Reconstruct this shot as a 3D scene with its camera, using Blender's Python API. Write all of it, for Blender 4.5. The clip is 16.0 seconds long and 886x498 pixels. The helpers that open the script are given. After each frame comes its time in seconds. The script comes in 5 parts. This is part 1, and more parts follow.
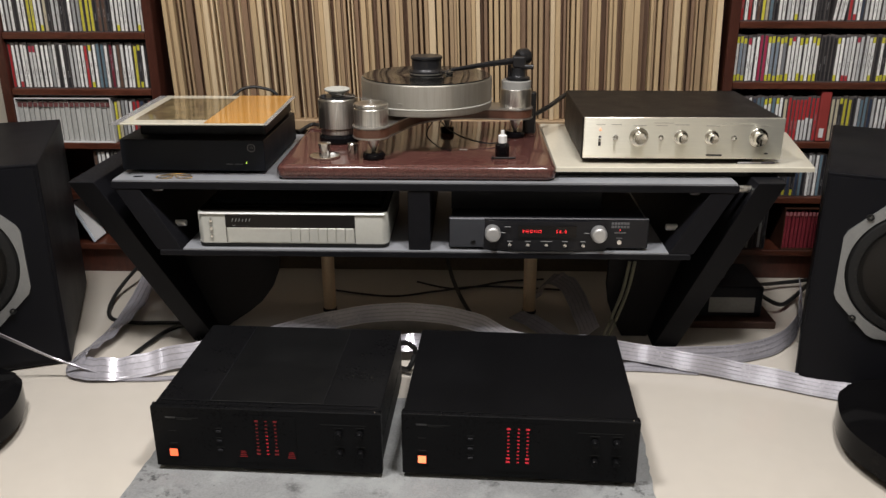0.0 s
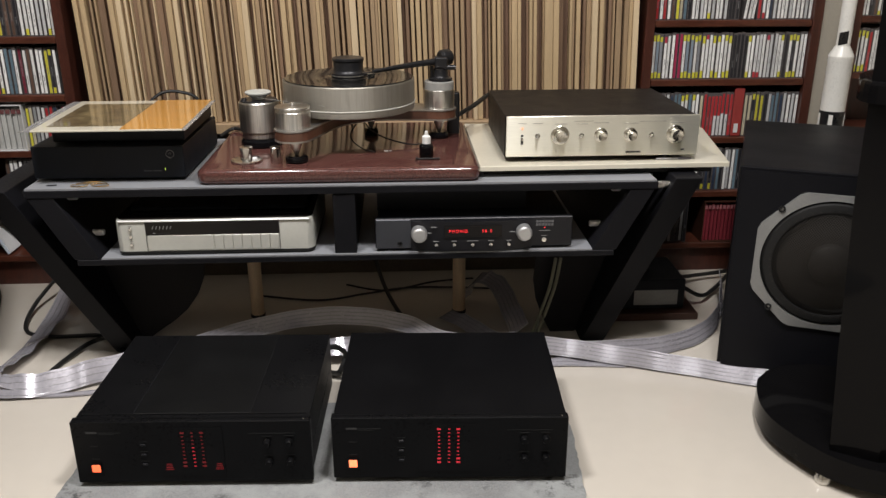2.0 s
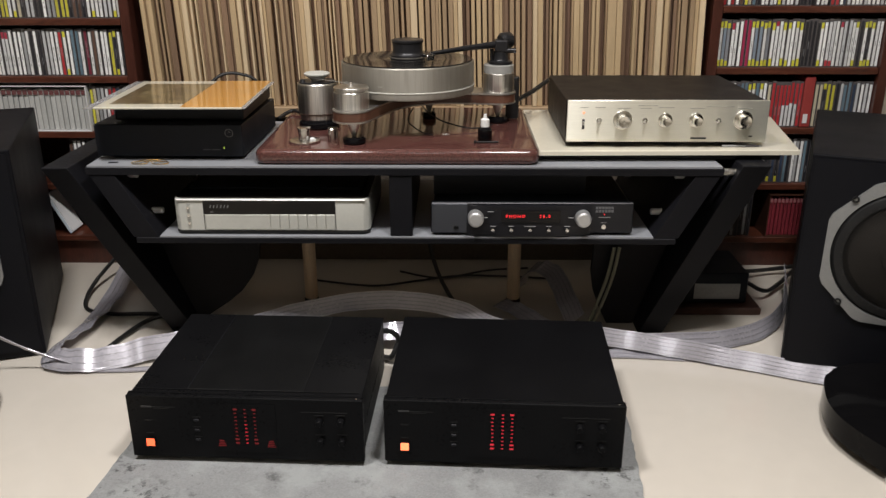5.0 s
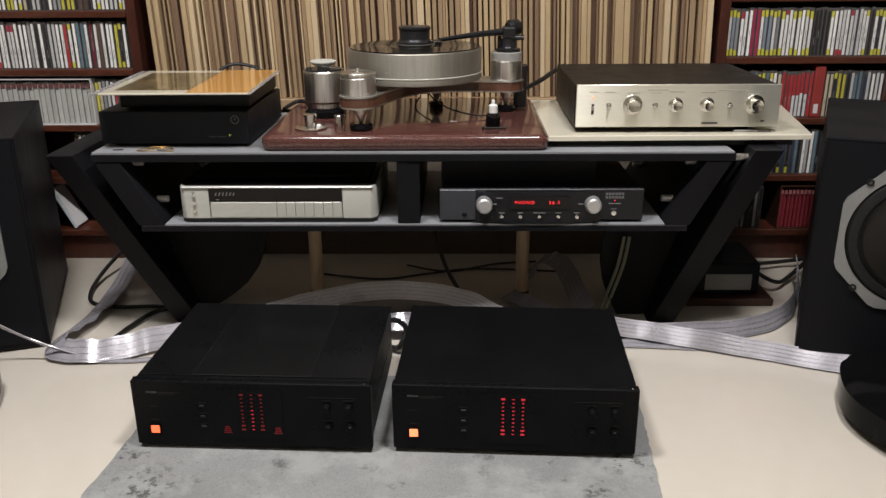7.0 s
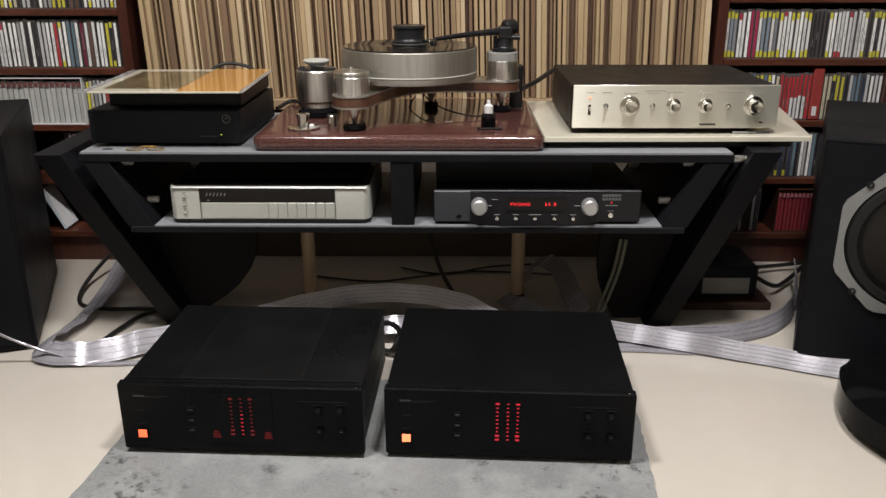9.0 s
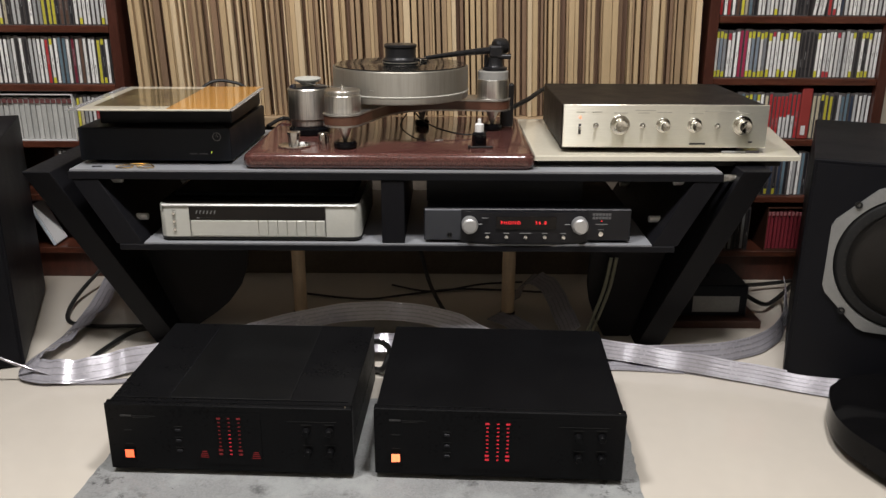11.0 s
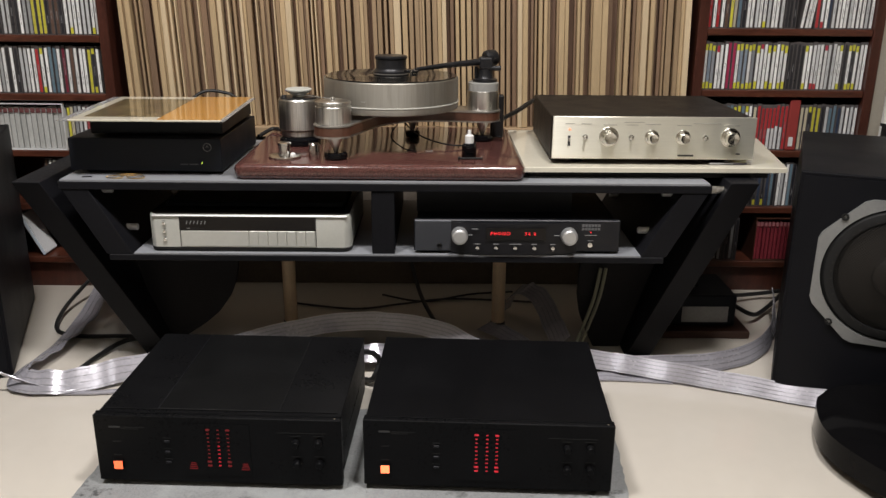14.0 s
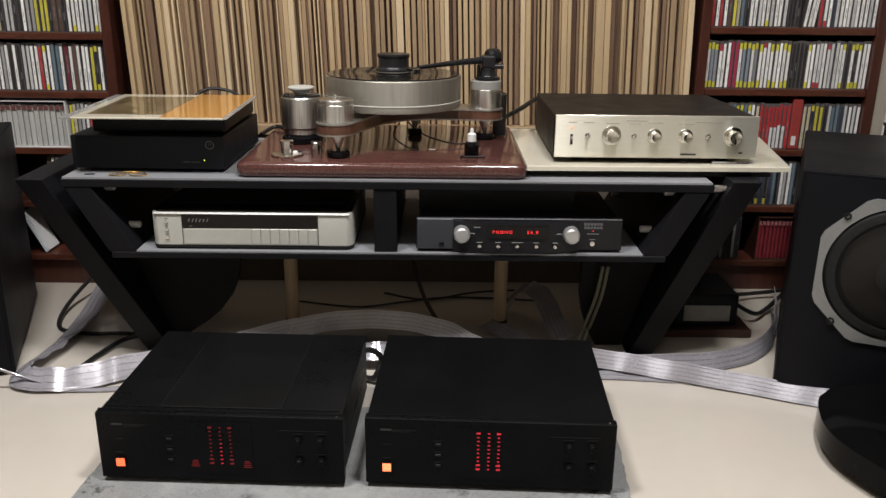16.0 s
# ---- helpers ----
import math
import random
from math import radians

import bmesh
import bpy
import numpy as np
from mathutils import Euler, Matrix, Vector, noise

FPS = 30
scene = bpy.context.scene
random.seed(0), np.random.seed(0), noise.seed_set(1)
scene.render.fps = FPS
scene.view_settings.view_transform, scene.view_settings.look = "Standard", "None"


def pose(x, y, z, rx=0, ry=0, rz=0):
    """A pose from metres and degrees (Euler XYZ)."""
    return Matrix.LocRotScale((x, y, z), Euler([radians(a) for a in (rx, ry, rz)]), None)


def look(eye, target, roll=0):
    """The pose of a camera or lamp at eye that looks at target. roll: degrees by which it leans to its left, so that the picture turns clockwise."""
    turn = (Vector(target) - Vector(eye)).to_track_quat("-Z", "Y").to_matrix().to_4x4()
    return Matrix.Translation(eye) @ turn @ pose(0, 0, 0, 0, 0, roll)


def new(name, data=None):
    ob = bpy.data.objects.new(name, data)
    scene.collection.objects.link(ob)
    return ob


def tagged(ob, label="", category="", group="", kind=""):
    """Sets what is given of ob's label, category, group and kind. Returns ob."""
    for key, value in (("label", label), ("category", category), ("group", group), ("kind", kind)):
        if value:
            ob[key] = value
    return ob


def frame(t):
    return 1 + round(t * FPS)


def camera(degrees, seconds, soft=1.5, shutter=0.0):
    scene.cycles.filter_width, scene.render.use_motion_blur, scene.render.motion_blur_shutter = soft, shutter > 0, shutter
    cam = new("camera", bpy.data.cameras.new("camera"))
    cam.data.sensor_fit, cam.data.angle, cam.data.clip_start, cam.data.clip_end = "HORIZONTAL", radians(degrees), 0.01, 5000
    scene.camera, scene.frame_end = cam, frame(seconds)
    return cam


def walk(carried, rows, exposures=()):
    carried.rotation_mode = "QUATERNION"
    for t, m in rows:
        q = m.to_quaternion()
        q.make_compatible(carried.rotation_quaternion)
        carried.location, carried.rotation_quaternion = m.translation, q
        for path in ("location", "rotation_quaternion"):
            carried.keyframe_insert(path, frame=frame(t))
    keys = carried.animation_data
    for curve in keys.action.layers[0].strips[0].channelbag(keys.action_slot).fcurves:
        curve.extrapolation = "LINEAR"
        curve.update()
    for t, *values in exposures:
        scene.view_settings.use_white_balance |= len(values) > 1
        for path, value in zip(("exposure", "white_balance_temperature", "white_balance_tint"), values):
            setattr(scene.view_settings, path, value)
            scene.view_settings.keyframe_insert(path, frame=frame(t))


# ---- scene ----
import itertools

cam = camera(56.3, 16.0, soft=1.45)
PATH = [
    (0, (0.172, 0.26, 0.962), (0.111, 2.134, 0.266), -0.1),
    (0.5, (0.175, 0.261, 0.964), (0.12, 2.134, 0.267), -0.3),
    (1, (0.18, 0.262, 0.963), (0.173, 2.136, 0.263), -0.5),
    (1.5, (0.192, 0.263, 0.964), (0.258, 2.134, 0.262), -0.3),
    (2, (0.19, 0.261, 0.964), (0.286, 2.134, 0.268), -0.1),
    (2.5, (0.183, 0.261, 0.966), (0.256, 2.132, 0.263), 0.2),
    (3, (0.179, 0.262, 0.963), (0.209, 2.132, 0.254), 0.3),
    (3.5, (0.181, 0.264, 0.964), (0.179, 2.131, 0.245), 0.3),
    (4, (0.181, 0.269, 0.956), (0.166, 2.134, 0.233), 0.1),
    (6.5, (0.171, 0.28, 0.88), (0.135, 2.168, 0.221), -0.2),
    (7, (0.17, 0.28, 0.87), (0.133, 2.162, 0.195), -0.4),
    (7.5, (0.169, 0.281, 0.869), (0.132, 2.16, 0.185), 0.0),
    (8, (0.17, 0.286, 0.867), (0.132, 2.162, 0.177), 0.1),
    (8.5, (0.17, 0.294, 0.862), (0.139, 2.173, 0.177), 0.2),
    (9, (0.173, 0.304, 0.858), (0.146, 2.189, 0.191), -0.1),
    (11.5, (0.178, 0.308, 0.867), (0.175, 2.206, 0.237), 0.2),
    (12, (0.184, 0.307, 0.869), (0.178, 2.206, 0.241), -0.4),
    (12.5, (0.185, 0.309, 0.869), (0.183, 2.207, 0.24), -0.2),
    (13, (0.188, 0.306, 0.87), (0.193, 2.207, 0.246), -0.1),
    (13.5, (0.184, 0.306, 0.87), (0.196, 2.208, 0.252), 0.3),
    (14, (0.18, 0.305, 0.873), (0.192, 2.208, 0.257), 0.5),
    (14.5, (0.181, 0.306, 0.872), (0.191, 2.207, 0.249), 0.4),
    (15, (0.18, 0.305, 0.87), (0.191, 2.205, 0.244), 0.5),
    (15.5, (0.179, 0.305, 0.872), (0.188, 2.205, 0.247), 0.6),
    (16, (0.179, 0.305, 0.873), (0.187, 2.207, 0.253), 0.6),
]
walk(cam, [(t, look(eye, target, roll)) for t, eye, target, roll in PATH])

# ---- world and light ----
world = bpy.data.worlds.new("night")
scene.world = world
world.use_nodes = True
world.node_tree.nodes["Background"].inputs[0].default_value = (0.9, 0.9, 0.9, 1)
world.node_tree.nodes["Background"].inputs[1].default_value = 0.02
scene.view_settings.exposure = 0.0


def area_lamp(name, x, y, z, sx, sy, watts, color):
    data = bpy.data.lights.new(name, "AREA")
    data.shape, data.size, data.size_y, data.energy, data.color = "RECTANGLE", sx, sy, watts, color
    ob = new(name, data)
    ob.location = (x, y, z)
    return ob


area_lamp("ceiling_light_west", -0.52, 1.12, 2.58, 0.30, 0.30, 43.5, (1.0, 0.968, 0.955))
area_lamp("ceiling_light_east", 0.60, 1.10, 2.58, 0.30, 0.30, 41, (1.0, 0.968, 0.955))
# weak fill added to lift the dark parts; no such lamp is known
area_lamp("fill_light_rear", 0.0, -0.4, 2.58, 0.4, 0.4, 3, (1.0, 0.985, 1.0))


# ---- materials ----
def mat(name, color, rough=0.5, metal=0.0, vary=0.12, scale=18.0, bump=0.0, fine=160.0, coat=0.0,
        transmission=0.0, emit=None, power=0.0, stretch=(1, 1, 1), spread=0.0, spec=0.5):
    m = bpy.data.materials.new(name)
    m.use_nodes = True
    nt = m.node_tree
    b = nt.nodes["Principled BSDF"]
    b.inputs["Roughness"].default_value = rough
    b.inputs["Metallic"].default_value = metal
    b.inputs["Coat Weight"].default_value = coat
    b.inputs["Coat Roughness"].default_value = 0.06
    b.inputs["Transmission Weight"].default_value = transmission
    b.inputs["Specular IOR Level"].default_value = spec
    if emit:
        b.inputs["Emission Color"].default_value = (*emit, 1)
        b.inputs["Emission Strength"].default_value = power
    tc = nt.nodes.new("ShaderNodeTexCoord")
    mp = nt.nodes.new("ShaderNodeMapping")
    mp.inputs["Scale"].default_value = stretch
    nt.links.new(tc.outputs["Object"], mp.inputs["Vector"])
    n1 = nt.nodes.new("ShaderNodeTexNoise")
    n1.inputs["Scale"].default_value, n1.inputs["Detail"].default_value = scale, 5
    n2 = nt.nodes.new("ShaderNodeTexNoise")
    n2.inputs["Scale"].default_value, n2.inputs["Detail"].default_value = fine, 3
    for n in (n1, n2):
        nt.links.new(mp.outputs[0], n.inputs["Vector"])
    add = nt.nodes.new("ShaderNodeMath")
    add.operation = "ADD"
    nt.links.new(n1.outputs["Fac"], add.inputs[0])
    nt.links.new(n2.outputs["Fac"], add.inputs[1])
    rng = nt.nodes.new("ShaderNodeMapRange")
    rng.inputs["From Min"].default_value, rng.inputs["From Max"].default_value = 0.7, 1.3
    rng.inputs["To Min"].default_value, rng.inputs["To Max"].default_value = 1 - vary, 1 + vary
    nt.links.new(add.outputs[0], rng.inputs[0])
    val = rng.outputs[0]
    if spread:
        info = nt.nodes.new("ShaderNodeObjectInfo")
        r2 = nt.nodes.new("ShaderNodeMapRange")
        r2.inputs["To Min"].default_value, r2.inputs["To Max"].default_value = 1 - spread, 1 + spread
        nt.links.new(info.outputs["Random"], r2.inputs[0])
        mul = nt.nodes.new("ShaderNodeMath")
        mul.operation = "MULTIPLY"
        nt.links.new(val, mul.inputs[0])
        nt.links.new(r2.outputs[0], mul.inputs[1])
        val = mul.outputs[0]
    mix = nt.nodes.new("ShaderNodeVectorMath")
    mix.operation = "SCALE"
    mix.inputs[0].default_value = color
    nt.links.new(val, mix.inputs["Scale"])
    nt.links.new(mix.outputs[0], b.inputs["Base Color"])
    if rough > 0.08:
        rr = nt.nodes.new("ShaderNodeMapRange")
        rr.inputs["From Min"].default_value, rr.inputs["From Max"].default_value = 0.7, 1.3
        rr.inputs["To Min"].default_value, rr.inputs["To Max"].default_value = rough * 0.85, min(1, rough * 1.15)
        nt.links.new(add.outputs[0], rr.inputs[0])
        nt.links.new(rr.outputs[0], b.inputs["Roughness"])
    if bump:
        bp = nt.nodes.new("ShaderNodeBump")
        bp.inputs["Strength"].default_value, bp.inputs["Distance"].default_value = bump, 0.002
        nt.links.new(n2.outputs["Fac"], bp.inputs["Height"])
        nt.links.new(bp.outputs[0], b.inputs["Normal"])
    return m


def brushed(m, axis, amount):
    """Turned or brushed metal: the gloss spreads across the grooves that run round the axis."""
    nt = m.node_tree
    b = nt.nodes["Principled BSDF"]
    tg = nt.nodes.new("ShaderNodeTangent")
    tg.direction_type, tg.axis = "RADIAL", axis
    nt.links.new(tg.outputs[0], b.inputs["Tangent"])
    b.inputs["Anisotropic"].default_value = amount
    b.inputs["Anisotropic Rotation"].default_value = 0.25
    return m


def speckled(name, a, c, scale, rough, coat):
    """Polished granite: grains of two colours."""
    m = mat(name, a, rough, coat=coat)
    nt = m.node_tree
    b = nt.nodes["Principled BSDF"]
    tc = nt.nodes.new("ShaderNodeTexCoord")
    v = nt.nodes.new("ShaderNodeTexVoronoi")
    v.inputs["Scale"].default_value = scale
    n = nt.nodes.new("ShaderNodeTexNoise")
    n.inputs["Scale"].default_value, n.inputs["Detail"].default_value = scale * 0.5, 6
    ramp = nt.nodes.new("ShaderNodeValToRGB")
    ramp.color_ramp.elements[0].position, ramp.color_ramp.elements[1].position = 0.35, 0.65
    ramp.color_ramp.elements[0].color, ramp.color_ramp.elements[1].color = (*a, 1), (*c, 1)
    nt.links.new(tc.outputs["Object"], v.inputs["Vector"])
    nt.links.new(tc.outputs["Object"], n.inputs["Vector"])
    mx = nt.nodes.new("ShaderNodeMath")
    mx.operation = "MULTIPLY_ADD"
    mx.inputs[1].default_value = 0.5
    nt.links.new(v.outputs["Color"], mx.inputs[0])
    hf = nt.nodes.new("ShaderNodeMath")
    hf.operation = "MULTIPLY"
    hf.inputs[1].default_value = 0.5
    nt.links.new(n.outputs["Fac"], hf.inputs[0])
    nt.links.new(hf.outputs[0], mx.inputs[2])
    nt.links.new(mx.outputs[0], ramp.inputs[0])
    nt.links.new(ramp.outputs[0], b.inputs["Base Color"])
    return m


M_FLOOR = mat("polished_cream_floor", (0.66, 0.61, 0.535), 0.13, vary=0.016, scale=1.6, fine=24, coat=0.35)
M_WALL = mat("cream_plaster", (0.51, 0.475, 0.405), 0.85, vary=0.06, scale=3, bump=0.1)
M_CEIL = mat("white_plaster", (0.66, 0.63, 0.59), 0.9, vary=0.03, scale=3)
M_SHELF = mat("mahogany_shelf_wood", (0.088, 0.026, 0.014), 0.4, vary=0.4, scale=9, fine=60, stretch=(1, 6, 6), coat=0.15)
M_POST = mat("mahogany_post_wood", (0.062, 0.018, 0.011), 0.4, vary=0.35, scale=9, fine=60, stretch=(6, 6, 1), coat=0.15)
M_BLACK = mat("black_lacquer_board", (0.0088, 0.0088, 0.0108), 0.5, vary=0.22, scale=6, bump=0.05, spec=0.14)
M_GREY = mat("grey_laminate", (0.27, 0.28, 0.30), 0.5, vary=0.08, scale=10)
M_AMP = mat("black_painted_steel", (0.0048, 0.0048, 0.0054), 0.48, vary=0.25, scale=8, bump=0.06, fine=500, spec=0.06)
M_AMPF = mat("black_gloss_panel", (0.0062, 0.0062, 0.0068), 0.3, vary=0.2, scale=12, spec=0.10)
M_AMPS = mat("black_vented_side", (0.0085, 0.0085, 0.0092), 0.5, spec=0.2)
M_AMPC = mat("matt_black_centre_panel", (0.0052, 0.0053, 0.0056), 0.55, vary=0.3, scale=10, bump=0.1, fine=400, spec=0.12)
M_INK = mat("grey_lettering", (0.25, 0.25, 0.25), 0.6)
M_DIM = mat("dim_grey_lettering", (0.021, 0.021, 0.021), 0.6, spec=0.2)
M_INKD = mat("dark_lettering", (0.045, 0.045, 0.045), 0.6)
M_LAMP = mat("orange_lamp", (0.8, 0.15, 0.05), 0.4, emit=(1.0, 0.12, 0.045), power=1.7, vary=0.2, scale=80)
M_LAMP2 = mat("bright_orange_lamp", (0.9, 0.25, 0.08), 0.4, emit=(1.0, 0.19, 0.08), power=2.2, vary=0.2, scale=80)
M_LED = mat("red_led", (0.5, 0.02, 0.03), 0.4, emit=(1.0, 0.03, 0.06), power=0.34)
M_LEDX = mat("red_led_dim", (0.2, 0.01, 0.012), 0.4, emit=(1.0, 0.03, 0.05), power=0.028)
M_DISP = mat("red_display_text", (0.6, 0.02, 0.02), 0.4, emit=(1.0, 0.03, 0.04), power=1.3)
M_GREENLED = mat("yellow_green_led", (0.6, 0.7, 0.1), 0.4, emit=(0.75, 1.0, 0.1), power=2.0)
M_BLUELED = mat("blue_led", (0.1, 0.1, 0.9), 0.4, emit=(0.15, 0.15, 1.0), power=8.0)
# steel and platter: upright streaks in the colour stand in for mirrored surroundings
M_STEEL = brushed(mat("turned_steel_mirror_streaks", (0.66, 0.64, 0.60), 0.36, metal=1.0, vary=0.30, scale=16, fine=60, stretch=(9, 9, 0.12)), "Z", 0.6)
M_PLATTER = brushed(mat("brushed_aluminium_mirror_streaks", (0.40, 0.38, 0.335), 0.52, metal=0.85, vary=0.13, scale=14, fine=70, stretch=(10, 10, 0.3)), "Z", 0.6)
M_SILVER = brushed(mat("brushed_silver_panel", (0.88, 0.86, 0.75), 0.36, metal=0.72, vary=0.04, scale=20, stretch=(1, 20, 20)), "Z", 1.0)
M_SPUN = brushed(mat("spun_aluminium_knob", (0.84, 0.82, 0.75), 0.22, metal=1.0, vary=0.05), "Y", 0.9)
M_KNOB = mat("silver_knob", (0.78, 0.77, 0.74), 0.2, metal=1.0, vary=0.05)
M_SATIN = mat("satin_silver_paint", (0.60, 0.60, 0.55), 0.4, metal=0.25, vary=0.04)
M_KNOBS = mat("satin_aluminium_knob", (0.62, 0.62, 0.62), 0.4, metal=0.7, vary=0.04)
M_SMOKE = mat("smoked_window", (0.012, 0.010, 0.009), 0.14, vary=0.1, spec=0.2)
M_GUN = mat("dark_anodised_panel", (0.012, 0.012, 0.0155), 0.42, metal=0.3, vary=0.1, fine=400)
M_GUNL = mat("grey_anodised_panel", (0.070, 0.074, 0.086), 0.38, metal=0.5, vary=0.1, fine=400)
M_GRANITE = speckled("red_brown_granite", (0.058, 0.0215, 0.0185), (0.138, 0.057, 0.048), 560, 0.15, 0.35)
M_SLAB = mat("cream_stone_slab", (0.72, 0.68, 0.56), 0.2, vary=0.025, scale=8, coat=0.3)
M_WALNUT = mat("walnut_veneer", (0.112, 0.049, 0.030), 0.35, vary=0.3, scale=14, stretch=(1, 1, 8), coat=0.3)
M_ALU = mat("satin_aluminium_plate", (0.55, 0.53, 0.50), 0.35, metal=0.9, vary=0.05)
M_RUBBER = mat("black_rubber", (0.013, 0.013, 0.013), 0.55, spec=0.3)
M_VINYL = mat("black_vinyl", (0.008, 0.008, 0.008), 0.16, vary=0.15)
M_ARM = mat("black_anodised_arm", (0.018, 0.018, 0.02), 0.35, metal=0.3)
M_FROST = mat("frosted_acrylic", (0.46, 0.46, 0.44), 0.35, vary=0.05, transmission=0.35)
M_WHITE = mat("white_plastic", (0.8, 0.8, 0.78), 0.4, vary=0.03)
M_PAPER = mat("white_paper", (0.68, 0.68, 0.68), 0.7, vary=0.05)
M_SPEAK = mat("charcoal_painted_cabinet", (0.0054, 0.0054, 0.0072), 0.5, vary=0.15, scale=7, bump=0.12, fine=350, spec=0.15)
M_BAFFLE = mat("charcoal_baffle", (0.0054, 0.0056, 0.0077), 0.55, spec=0.18, vary=0.15, scale=7, bump=0.1, fine=350)
M_RING = mat("grey_cast_driver_frame", (0.29, 0.293, 0.288), 0.45, metal=0.4, vary=0.08)
M_MESH = mat("woven_steel_mesh", (0.020, 0.0165, 0.013), 0.6, metal=0.2, vary=0.2, fine=600)
M_CONE = mat("dark_woofer_cone", (0.03, 0.026, 0.022), 0.6)
M_GLOSS = mat("black_piano_lacquer", (0.005, 0.005, 0.006), 0.10, vary=0.1, spec=0.22)
M_TOWER = mat("deep_black_lacquer", (0.0048, 0.0046, 0.0050), 0.07, vary=0.1, spec=0.10)
M_CABLE = mat("black_cable", (0.012, 0.012, 0.012), 0.45)
M_RIBBON = mat("clear_ribbon_plastic", (0.60, 0.585, 0.64), 0.20, vary=0.10, scale=20, coat=0.5, transmission=0.30, metal=0.2)
M_WIRE = mat("tinned_conductor", (0.33, 0.32, 0.345), 0.25, metal=0.2, coat=0.6)
M_DOWEL = mat("beech_dowel", (0.80, 0.61, 0.41), 0.5, vary=0.15, scale=12, stretch=(8, 8, 1))
M_BRASS = mat("brass", (0.65, 0.42, 0.13), 0.25, metal=1.0)
M_BOARD = mat("reddish_wood_board", (0.062, 0.025, 0.015), 0.45, vary=0.3, scale=10, stretch=(1, 8, 8))
M_LABELW = mat("pale_grey_label", (0.34, 0.34, 0.33), 0.5)
M_ORANGE = mat("orange_print", (0.62, 0.30, 0.06), 0.35, vary=0.12, scale=14, coat=1.0)
M_CREAM = mat("cream_print", (0.68, 0.64, 0.52), 0.4, vary=0.06, coat=1.0)
M_PICT = mat("olive_painted_print", (0.17, 0.13, 0.065), 0.35, vary=0.6, scale=20, fine=90, coat=1.0)
M_CLEAR = mat("clear_plastic_sleeve", (0.9, 0.9, 0.9), 0.08, transmission=0.95, vary=0.0)
M_DARKBOX = mat("matt_black_casing", (0.0095, 0.0112, 0.0155), 0.5, vary=0.15, bump=0.08, fine=450, spec=0.24)

RUGM = mat("grey_short_pile_rug", (0.27, 0.275, 0.275), 0.95, vary=0.16, scale=5, bump=0.6, fine=260, spec=0.1)


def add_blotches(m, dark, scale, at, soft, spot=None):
    """Worn and other irregular spots over a material's colour; spot (x, y, radius) keeps them to one place."""
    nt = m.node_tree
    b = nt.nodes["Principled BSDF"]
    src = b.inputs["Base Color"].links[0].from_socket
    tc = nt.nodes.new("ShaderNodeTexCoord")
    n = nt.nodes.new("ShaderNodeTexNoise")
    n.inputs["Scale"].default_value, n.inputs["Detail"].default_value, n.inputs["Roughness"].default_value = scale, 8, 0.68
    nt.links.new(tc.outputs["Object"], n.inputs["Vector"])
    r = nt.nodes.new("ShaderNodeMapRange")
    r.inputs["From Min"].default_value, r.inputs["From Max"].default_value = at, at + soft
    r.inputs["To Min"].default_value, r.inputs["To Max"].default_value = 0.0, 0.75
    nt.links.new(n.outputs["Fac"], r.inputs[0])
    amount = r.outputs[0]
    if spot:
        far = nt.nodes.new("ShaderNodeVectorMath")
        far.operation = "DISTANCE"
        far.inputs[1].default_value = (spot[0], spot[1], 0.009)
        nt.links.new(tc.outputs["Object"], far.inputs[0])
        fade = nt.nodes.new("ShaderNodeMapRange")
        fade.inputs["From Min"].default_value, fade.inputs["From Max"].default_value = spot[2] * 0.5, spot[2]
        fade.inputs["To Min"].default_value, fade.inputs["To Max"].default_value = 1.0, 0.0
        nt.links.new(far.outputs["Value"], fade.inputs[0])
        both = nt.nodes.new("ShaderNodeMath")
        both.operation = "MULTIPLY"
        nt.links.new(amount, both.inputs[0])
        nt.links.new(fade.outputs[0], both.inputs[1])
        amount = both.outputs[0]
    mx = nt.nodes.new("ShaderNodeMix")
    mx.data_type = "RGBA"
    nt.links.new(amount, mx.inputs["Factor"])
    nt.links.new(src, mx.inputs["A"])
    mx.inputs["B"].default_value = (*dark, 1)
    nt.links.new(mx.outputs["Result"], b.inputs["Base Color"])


add_blotches(RUGM, (0.085, 0.085, 0.085), 16, 0.575, 0.09)
add_blotches(RUGM, (0.37, 0.385, 0.38), 6, 0.48, 0.14)
add_blotches(RUGM, (0.05, 0.05, 0.05), 60, 0.66, 0.06)
# stains on the open rug, darker spots at the amplifiers' front corners
for dark_spot in ((-0.375, 1.475, 0.075), (-0.43, 1.575, 0.05), (0.405, 1.46, 0.03), (0.47, 1.56, 0.06)):
    add_blotches(RUGM, (0.045, 0.045, 0.045), 55, 0.50, 0.10, dark_spot)


# ---- mesh helpers ----
def part(name, bm, material, parent=None, label="", smooth=False):
    me = bpy.data.meshes.new(name)
    bmesh.ops.recalc_face_normals(bm, faces=bm.faces)
    if smooth:
        for f in bm.faces:
            f.smooth = True
        for e in bm.edges:
            if len(e.link_faces) == 2 and e.calc_face_angle(0) > radians(32):
                e.smooth = False
    bm.to_mesh(me)
    bm.free()
    for m in (material if isinstance(material, (list, tuple)) else [material]):
        me.materials.append(m)
    ob = new(name, me)
    ob.parent = parent
    if label:
        tagged(ob, label)
    return ob


def thing(name, m, label, category, group="", kind=""):
    ob = new(name)
    ob.empty_display_size = 0.05
    ob.matrix_world = m
    return tagged(ob, label, category, group, kind)


